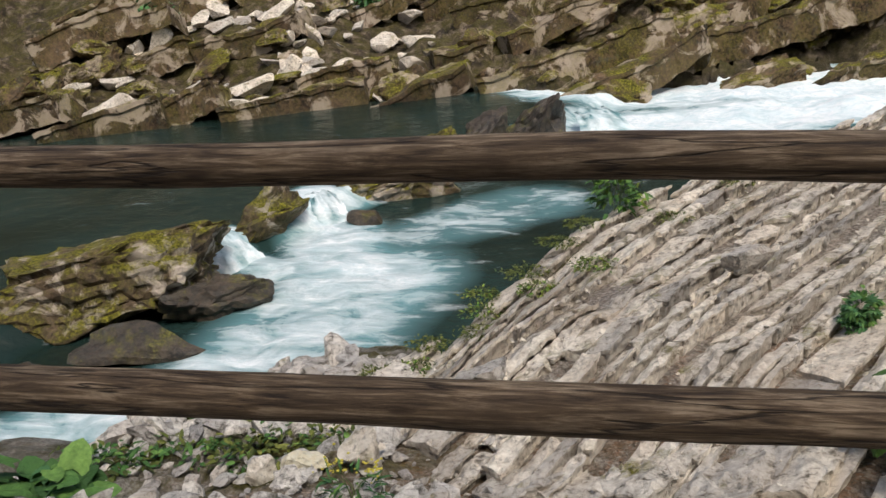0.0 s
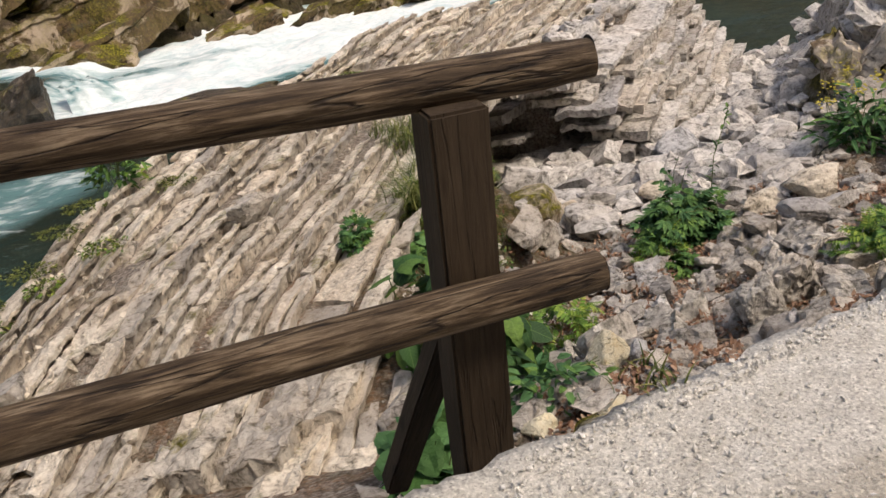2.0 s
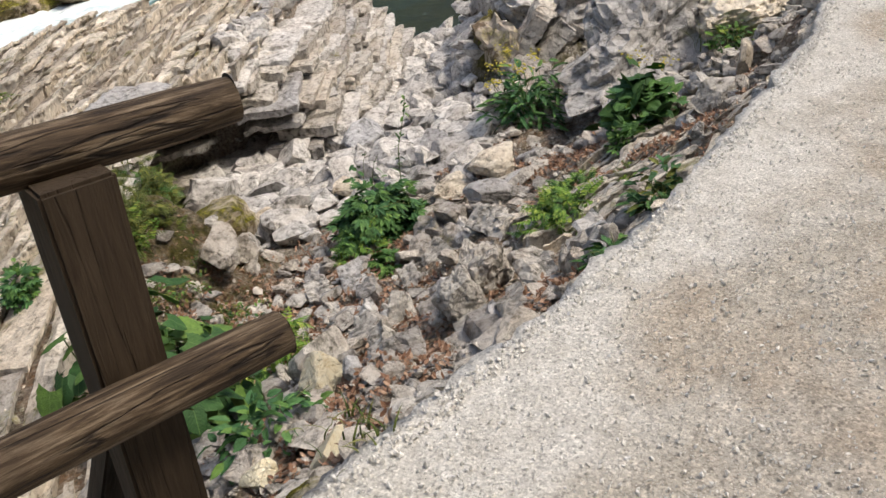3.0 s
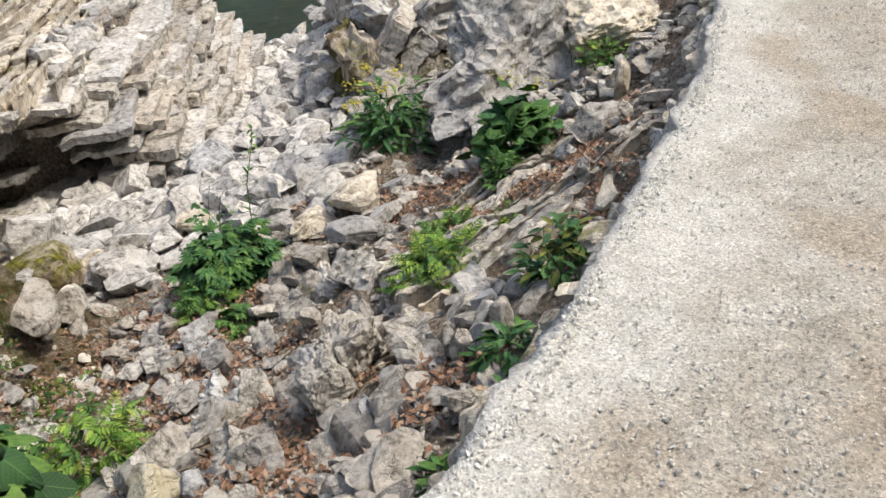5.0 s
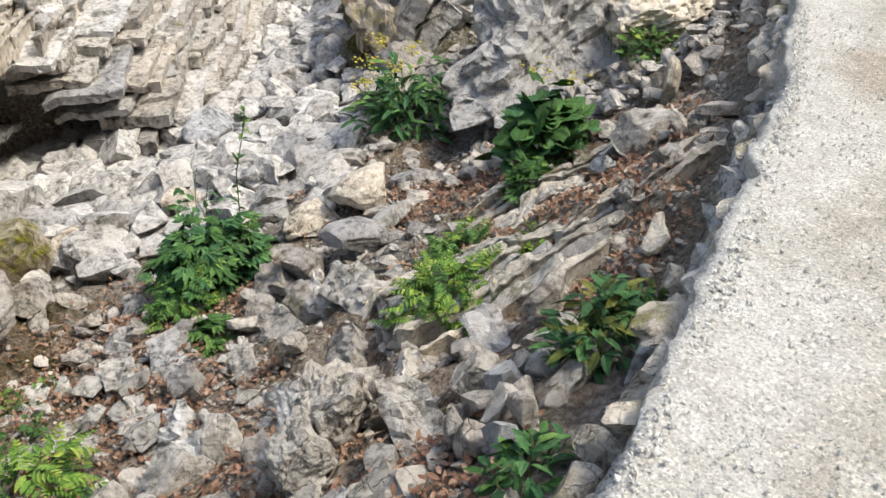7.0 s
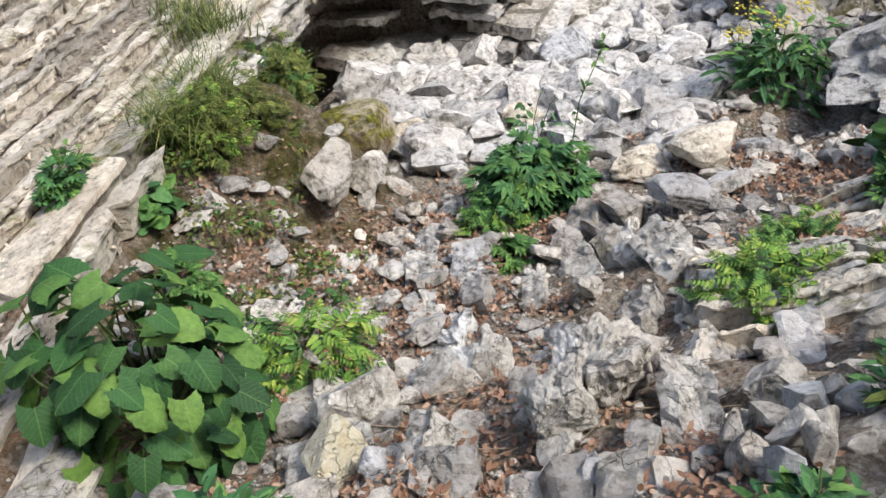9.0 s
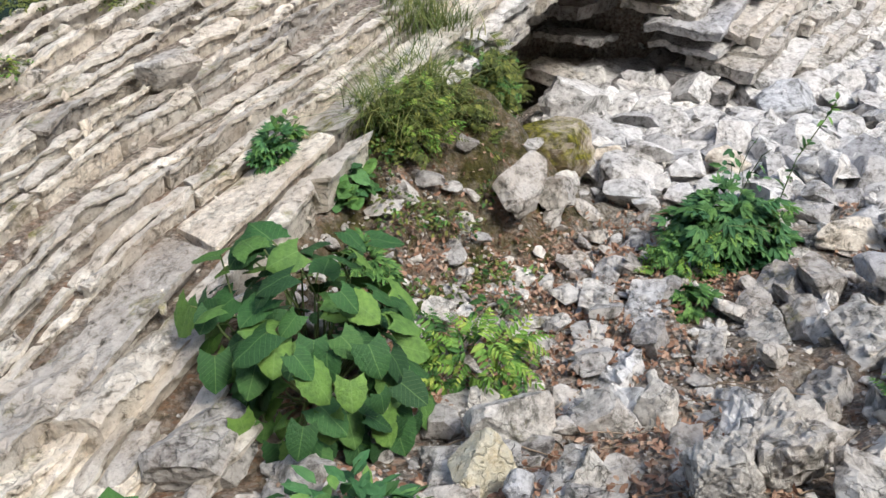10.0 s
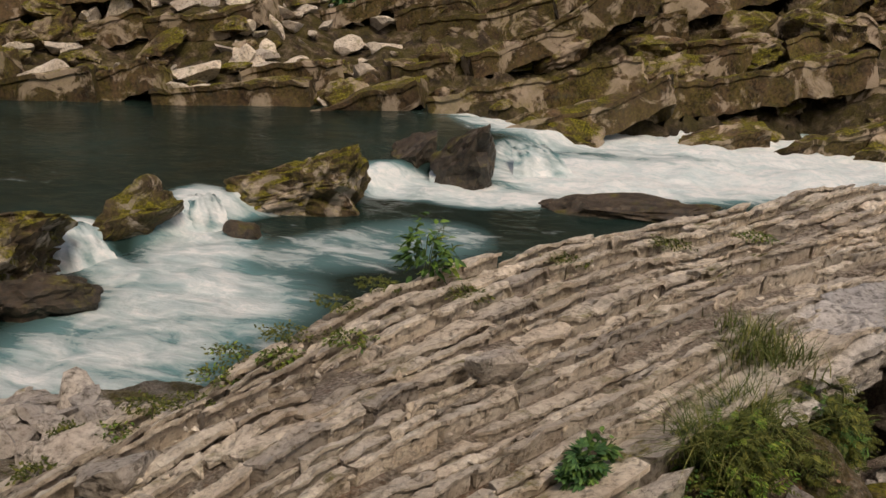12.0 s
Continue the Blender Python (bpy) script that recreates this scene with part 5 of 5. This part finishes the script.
def flower_heads(plant, spots, seed, size=0.02):
    rng = np.random.RandomState(seed)
    v0, f0 = SPHERES[1]
    for x, y, z, r in spots:
        pieces = []
        for k in range(26):
            p = Vector((rng.normal() * r, rng.normal() * r, rng.normal() * r * 0.6))
            pieces.append((v0 * size * rng.uniform(0.4, 0.9) * np.array((1, 1, 0.5)) + np.array((x, y, z)) + np.array(p), f0))
        part("flower_head", joined_mesh("flower_head", pieces, FLOWER), plant, None, "cluster of small yellow flowers")["kind"] = "stuff"


def far_bank_growth():
    for k, (x, y, w, h) in enumerate(((-15.8, 26.2, 1.2, 1.5), (-16.3, 27.5, 1.6, 1.3), (-11.5, 30.0, 1.5, 0.9), (-17.5, 24.8, 1.2, 0.9), (-9.2, 29.5, 1.0, 0.7))):
        bush(x, y, w, 0.9, h, 160, simple(0.24, 0.6), [LEAF_DARK, LEAF], 120 + k, "bank_shrub", "green shrub growing on the far river bank", "shrub", 4, "shrubs on the far bank", at_ground(x, y) + 0.3)
    for x, y, turn, r, length in ((-17.6, 27.6, 75, 0.22, 1.4), (-15.6, 29.6, 40, 0.2, 1.5)):
        log = thing("sawn_log", "sawn tan log lying on the far river bank", "log", pose(x, y, at_ground(x, y) + 0.15, 0, -18, turn), "logs on the far bank")
        part("trunk", log_mesh("trunk", length, r, r * 0.9, 4, CUT_LOG, 10, 14), log)
        part("cut_end", disc_mesh("cut_end", r * 0.88, CUT_LOG, 2), log, pose(0, 0, 0, 0, 0, 180))
        part("cut_end", disc_mesh("cut_end", r * 0.8, CUT_LOG, 2), log, pose(length, 0, 0))
    a, b = (-12.2, 27.2, at_ground(-12.2, 27.2) + 0.25), (-9.6, 28.8, at_ground(-9.6, 28.8) + 0.3)
    v, f = tube([Vector(a) + (Vector(b) - Vector(a)) * t for t in (0, 0.5, 1)], 0.035, 0.02, 6)
    tagged(new("fallen_branch", mesh_from("fallen_branch", v, f, TWIG, True)), "thin dry branch lying across the far bank", "branch")


def build_plants():
    far_bank_growth()
    broad_plant()
    bush(2.55, 4.55, 0.60, 0.5, 0.34, 70, feather(0.16), [LEAF_LIME, LEAF], 31, "leafy_plant", "yellow-green plant with toothed divided leaves")
    p = bush(4.32, 5.70, 0.90, 0.7, 0.46, 260, fan(0.12), [LEAF_DARK, LEAF], 32, "leafy_bush", "dense dark green plant with finger-like leaves and a tall stem", "bush", 8)
    line = [Vector(q) for q in ((0.20, 0, 0.15), (0.27, 0, 0.42), (0.30, 0.03, 0.68), (0.38, 0.02, 0.95), (0.40, 0.0, 1.12))]
    v, f = tube(line, 0.005, 0.0025)
    stem = part("tall_stem", mesh_from("tall_stem", v, f, STEM, True), p, None, "tall thin flowering stem")
    rng = np.random.RandomState(71)
    sprigs = []
    for k in range(34):
        q = line[k % 4] + (line[k % 4 + 1] - line[k % 4]) * rng.rand()
        lv, lf = small_leaf(rng.uniform(0.04, 0.10) * (1.25 - q.z * 0.5), 0.03)
        sprigs.append((moved(lv, pose(*q, rng.normal() * 20, -20 + rng.normal() * 25, rng.uniform(0, 360))), lf))
    part("stem_leaves", joined_mesh("stem_leaves", sprigs, LEAF), stem)["kind"] = "stuff"
    bush(4.0, 5.5, 0.5, 0.4, 0.28, 90, feather(0.13), [LEAF, LEAF_LIME], 33, "leafy_plant", "light green divided leaves beside a bush")
    bush(4.62, 6.25, 0.5, 0.4, 0.75, 50, simple(0.07), [LEAF_DARK], 60, "tall_herb", "thin tall herb with sparse grey-green leaves", "plant", 4)
    # the overgrown edge of the spur
    bush(2.35, 6.35, 0.55, 0.55, 0.46, 330, feather(0.12), [FERN, LEAF_LIME], 34, "fern", "hanging yellow-green fern and moss on a rock edge", "fern", 2, z=-1.55)
    bush(2.62, 6.75, 0.7, 0.7, 0.62, 460, feather(0.12), [FERN, GRASS], 35, "fern", "hanging yellow-green fern and moss on a rock edge", "fern", 2, z=-1.85)
    bush(2.95, 7.35, 0.7, 0.7, 0.6, 420, feather(0.11), [FERN, LEAF], 36, "fern", "hanging green fern below the rock beds", "fern", 2, z=-1.85)
    bush(2.6, 6.1, 0.5, 0.5, 0.34, 180, simple(0.05), [FERN, LEAF], 37, "fern", "low mossy growth with tiny yellow flowers", "fern", 2, z=-2.15)
    for k, (x, y, w, h) in enumerate(((2.25, 5.65, 0.5, 0.2), (2.55, 5.8, 0.45, 0.16), (2.35, 5.15, 0.45, 0.16), (2.75, 5.55, 0.4, 0.12), (2.15, 6.0, 0.4, 0.22), (2.9, 6.2, 0.4, 0.14), (2.5, 5.35, 0.5, 0.12))):
        bush(x, y, w, w * 0.8, h, 170, simple(0.04, 0.55), [FERN, LEAF], 140 + k, "ground_herb", "low mossy green herbs on the soil bank", "plant", 1, "herbs on the soil bank")
    bush(3.12, 7.7, 0.6, 0.6, 0.5, 300, feather(0.10), [FERN, LEAF], 39, "fern", "hanging green fern at the mouth of a rock hollow", "fern", 2, z=-2.0)
    tuft(2.45, 6.7, 0.30, 0.40, 260, 43, "long drooping grass on the rock edge", None, 1.4, -1.36)
    tuft(2.18, 6.25, 0.28, 0.36, 260, 38, "long drooping grass on the rock edge", None, 1.3, -1.30)
    tuft(2.62, 7.5, 0.5, 0.32, 320, 39, "green grass growing on the rock beds", None, 1.0, -1.27)
    tuft(2.45, 7.9, 0.30, 0.22, 110, 40, "green grass growing on the rock beds", None, 1.0, -1.27)
    bush(1.55, 5.82, 0.34, 0.3, 0.20, 80, fan(0.07), [LEAF_DARK, LEAF], 41, "leafy_plant", "small dark green plant in a rock crack", z=-1.35)
    bush(1.95, 5.75, 0.36, 0.3, 0.26, 80, heart(0.10), [LEAF, LEAF_DARK], 42, "leafy_plant", "green plant with rounded leaves at the rock edge", z=-1.55)
    bush(2.05, 5.2, 0.4, 0.4, 0.25, 90, fan(0.07), [LEAF], 61, "leafy_plant", "small green plant at the foot of the rock", z=None)
    bush(3.84, 5.05, 0.28, 0.24, 0.16, 40, fan(0.09), [LEAF], 43, "leafy_plant", "small green plant in leaf litter")
    bush(2.75, 5.1, 0.35, 0.3, 0.18, 45, simple(0.06), [LEAF, LEAF_LIME], 44, "leafy_plant", "sparse light green seedlings on soil")
    bush(3.05, 5.6, 0.5, 0.4, 0.14, 70, simple(0.045), [FERN, LEAF], 62, "leafy_plant", "sparse green seedlings among stones")
    bush(4.46, 3.72, 0.62, 0.5, 0.26, 150, feather(0.11), [LEAF_LIME, LEAF], 45, "leafy_plant", "yellow-green plant with feathery leaves on bedded rock")
    bush(4.95, 3.55, 0.4, 0.3, 0.10, 90, feather(0.07), [FERN, LEAF_LIME], 56, "moss_cushion", "low moss and herbs on bedded rock", "moss", 1)
    bush(5.15, 4.15, 0.5, 0.3, 0.10, 110, feather(0.07), [LEAF_LIME, FERN], 57, "moss_cushion", "low moss and herbs on bedded rock", "moss", 1)
    bush(4.85, 4.0, 0.42, 0.3, 0.18, 80, feather(0.10), [LEAF, LEAF_LIME], 46, "leafy_plant", "light green feathery plant on bedded rock")
    p = bush(6.60, 6.20, 1.1, 0.8, 0.72, 300, simple(0.15, 0.33), [LEAF_DARK, LEAF], 47, "flowering_herb", "tall green herb with yellow flower heads beside the scree", "plant", 8)
    flower_heads(p, ((-0.3, 0.1, 0.70, 0.06), (0.0, 0.2, 0.78, 0.06), (-0.15, -0.1, 0.66, 0.05), (0.25, 0.1, 0.68, 0.05), (-0.42, 0.0, 0.60, 0.05)), 3, 0.02)
    p = bush(6.12, 4.40, 0.75, 0.6, 0.55, 230, heart(0.12), [LEAF, LEAF_DARK], 48, "leafy_bush", "bright green bush with rounded leaves by the path", "bush", 6)
    flower_heads(p, ((0.05, 0.1, 0.58, 0.06), (0.25, 0.0, 0.50, 0.04)), 5, 0.016)
    tuft(7.95, 4.62, 0.55, 0.45, 260, 49, "tall green grass below the path edge", None, 0.8)
    bush(7.6, 4.55, 0.5, 0.4, 0.3, 120, simple(0.08), [LEAF, LEAF_LIME], 63, "leafy_plant", "green plants with yellow flowers below the path edge")
    bush(5.55, 4.05, 0.4, 0.35, 0.22, 90, fan(0.08), [LEAF], 64, "leafy_plant", "small green plant beside stones")
    bush(3.86, 2.56, 0.42, 0.28, 0.26, 170, simple(0.075, 0.45), [LEAF_DARK, FERN], 50, "leafy_plant", "dark green plants growing from the path wall")
    bush(4.15, 2.62, 0.36, 0.25, 0.22, 120, fan(0.07), [LEAF_DARK, FERN], 51, "leafy_plant", "dark green plants growing from the path wall")
    bush(3.22, 2.36, 0.34, 0.22, 0.16, 110, simple(0.07, 0.45), [LEAF_DARK, LEAF], 52, "leafy_plant", "dark green plants growing from the path edge")
    bush(2.60, 2.12, 0.2, 0.14, 0.12, 40, simple(0.06), [LEAF], 53, "leafy_plant", "small green plant at the path edge")
    # along the river side of the spur
    bush(-0.14, 8.62, 0.62, 0.5, 0.62, 170, simple(0.11, 0.5), [LEAF, LEAF_LIME], 54, "sapling", "light green sapling at the edge of the spur", "sapling", 5, z=-1.52)
    for k, (u, v) in enumerate(((4.3, 5.55), (4.9, 5.7), (5.4, 5.75), (5.1, 5.0), (6.2, 5.1), (4.0, 5.2), (3.5, 5.5), (7.4, 5.3), (8.6, 5.2), (9.6, 5.0), (3.3, 5.75), (3.8, 5.7), (4.5, 5.85), (5.8, 5.85), (3.0, 5.3), (4.7, 5.3))):
        x, y = place(u, v)
        bush(x, y, 0.5, 0.32, 0.08, 240, simple(0.035), [FERN, LEAF_LIME if k % 3 == 0 else FERN], 70 + k, "moss_cushion", "low yellow-green moss and herbs on the rock edge", "moss", 1, "moss on the spur", float(slab_top(u, v)) + 0.03)
    bush(1.62, 6.0, 0.26, 0.24, 0.18, 60, simple(0.06), [LEAF], 55, "leafy_plant", "small green plant in the bedded rock", z=-1.31)
    # below the fence
    for k, (x, y, w) in enumerate(((-2.3, 4.5, 0.8), (-2.9, 4.6, 0.9), (-1.9, 4.75, 0.6), (-3.4, 4.3, 0.9), (-2.6, 5.1, 0.8), (-3.3, 5.2, 0.9))):
        bush(x, y, w, 0.5, 0.22, 220, simple(0.07, 0.55), [LEAF, FERN] if k % 2 else [FERN, LEAF], 90 + k, "leafy_plant", "mossy green herbs on the bank below the fence", "plant", 2, "herbs below the fence")
    bush(-3.3, 3.7, 0.7, 0.5, 0.3, 60, heart(0.16), [LEAF, LEAF_DARK], 98, "leafy_plant", "broad green leaves below the fence", "plant", 4)
    p = bush(-1.45, 3.95, 0.5, 0.3, 0.28, 70, simple(0.10, 0.2), [LEAF_DARK, LEAF], 99, "flowering_herb", "grey-green herb with small yellow flowers below the fence", "plant", 5)
    flower_heads(p, ((-0.1, 0, 0.28, 0.05), (0.12, 0.02, 0.26, 0.04)), 9, 0.014)
    bush(1.18, 3.05, 0.42, 0.34, 0.42, 60, heart(0.17), [LEAF_DARK, LEAF], 100, "leafy_plant", "dark green large-leaved plant behind the fence post", "plant", 5)
    bush(1.95, 3.3, 0.7, 0.4, 0.30, 150, simple(0.09, 0.5), [LEAF_DARK, LEAF], 101, "leafy_plant", "dark green herbs between fence post and stones", "plant", 4)
    tuft(1.55, 1.86, 0.15, 0.10, 30, 102, "thin grass blades at the path edge", None, 0.9, 0.0)


build_plants()


# ---------------------------------------------------------------- leaf litter, twigs and grit
def litter(name, count, area, bounds, size, seed, material, label):
    rng = np.random.RandomState(seed)
    pieces, tries = [], 0
    while len(pieces) < count and tries < count * 12:
        tries += 1
        x, y = rng.uniform(bounds[0], bounds[1]), rng.uniform(bounds[2], bounds[3])
        if rng.rand() > area(x, y):
            continue
        v, f = small_leaf(size * rng.uniform(0.5, 1.3), size * 0.55, rng.uniform(-0.5, 0.6))
        pieces.append((moved(v, pose(x, y, at_ground(x, y) + 0.02 + 0.02 * rng.rand(), rng.normal() * 30, rng.normal() * 30, rng.uniform(0, 360))), f))
    return tagged(new(name, joined_mesh(name, pieces, material)), label, "leaf litter", kind="stuff")


def litter_area(x, y):
    d = y - float(path_edge(x))
    return float(smooth(0.15, 0.5, d) * smooth(4.8, 3.0, d) * smooth(-0.08, 0.18, fbm(x, y, 0.8, 2, 131))) * (1 - 0.8 * spur_area(x, y))


litter("leaf_litter", 14000, litter_area, (1.4, 6.4, 2.0, 7.0), 0.042, 81, DRY, "brown and reddish dry leaves on the slope")


def path_grit():
    rng = np.random.RandomState(84)
    f0 = [(0, 2, 4), (2, 1, 4), (1, 3, 4), (3, 0, 4), (2, 0, 5), (1, 2, 5), (3, 1, 5), (0, 3, 5)]
    v0 = np.array([(1, 0, 0), (-1, 0, 0), (0, 1, 0), (0, -1, 0), (0, 0, 1), (0, 0, -1)], float)
    pieces = []
    for k in range(46000):
        x = 1.0 + 6.5 * rng.rand() ** 1.4
        y = float(path_edge(x)) - 0.03 - 2.6 * rng.rand() ** 0.9
        s = 0.0018 + 0.0060 * rng.rand() ** 6
        m = pose(x, y, 0.25 * s, rng.uniform(0, 360), rng.uniform(0, 360), rng.uniform(0, 360)) @ Matrix.Diagonal((s * 1.5, s, s * 0.8, 1))
        pieces.append((moved(v0 + rng.normal(0, 0.25, (6, 3)), m), f0))
    for k in range(2600):
        x = 1.0 + 7.5 * rng.rand()
        y = float(path_edge(x)) - 0.01 - 0.07 * rng.rand()
        s = 0.003 + 0.007 * rng.rand() ** 3
        m = pose(x, y, 0.1 * s, rng.uniform(0, 360), rng.uniform(0, 360), rng.uniform(0, 360)) @ Matrix.Diagonal((s * 1.3, s, s * 0.8, 1))
        pieces.append((moved(v0 + rng.normal(0, 0.2, (6, 3)), m), f0))
    tagged(new("path_grit", joined_mesh("path_grit", pieces, GRIT)), "small loose pale stones on the path", "gravel", kind="stuff")


path_grit()


def twigs():
    rng = np.random.RandomState(85)
    pieces = []
    for k in range(70):
        x, y = 2.2 + rng.rand() * 1.6, 3.0 + rng.rand() * 1.3
        z, a, s = at_ground(x, y) + 0.03, rng.uniform(-0.6, 0.6), rng.uniform(0.12, 0.4)
        q = (x + s * math.cos(a), y + s * math.sin(a))
        pieces.append(tube(stalk((x, y, z), (q[0], q[1], at_ground(*q) + 0.03), rng, 0.06), 0.0035, 0.0015, 4))
    tagged(new("dry_twigs", joined_mesh("dry_twigs", pieces, TWIG)), "dry grass stalks and twigs lying on the slope", "twigs", kind="stuff")


twigs()
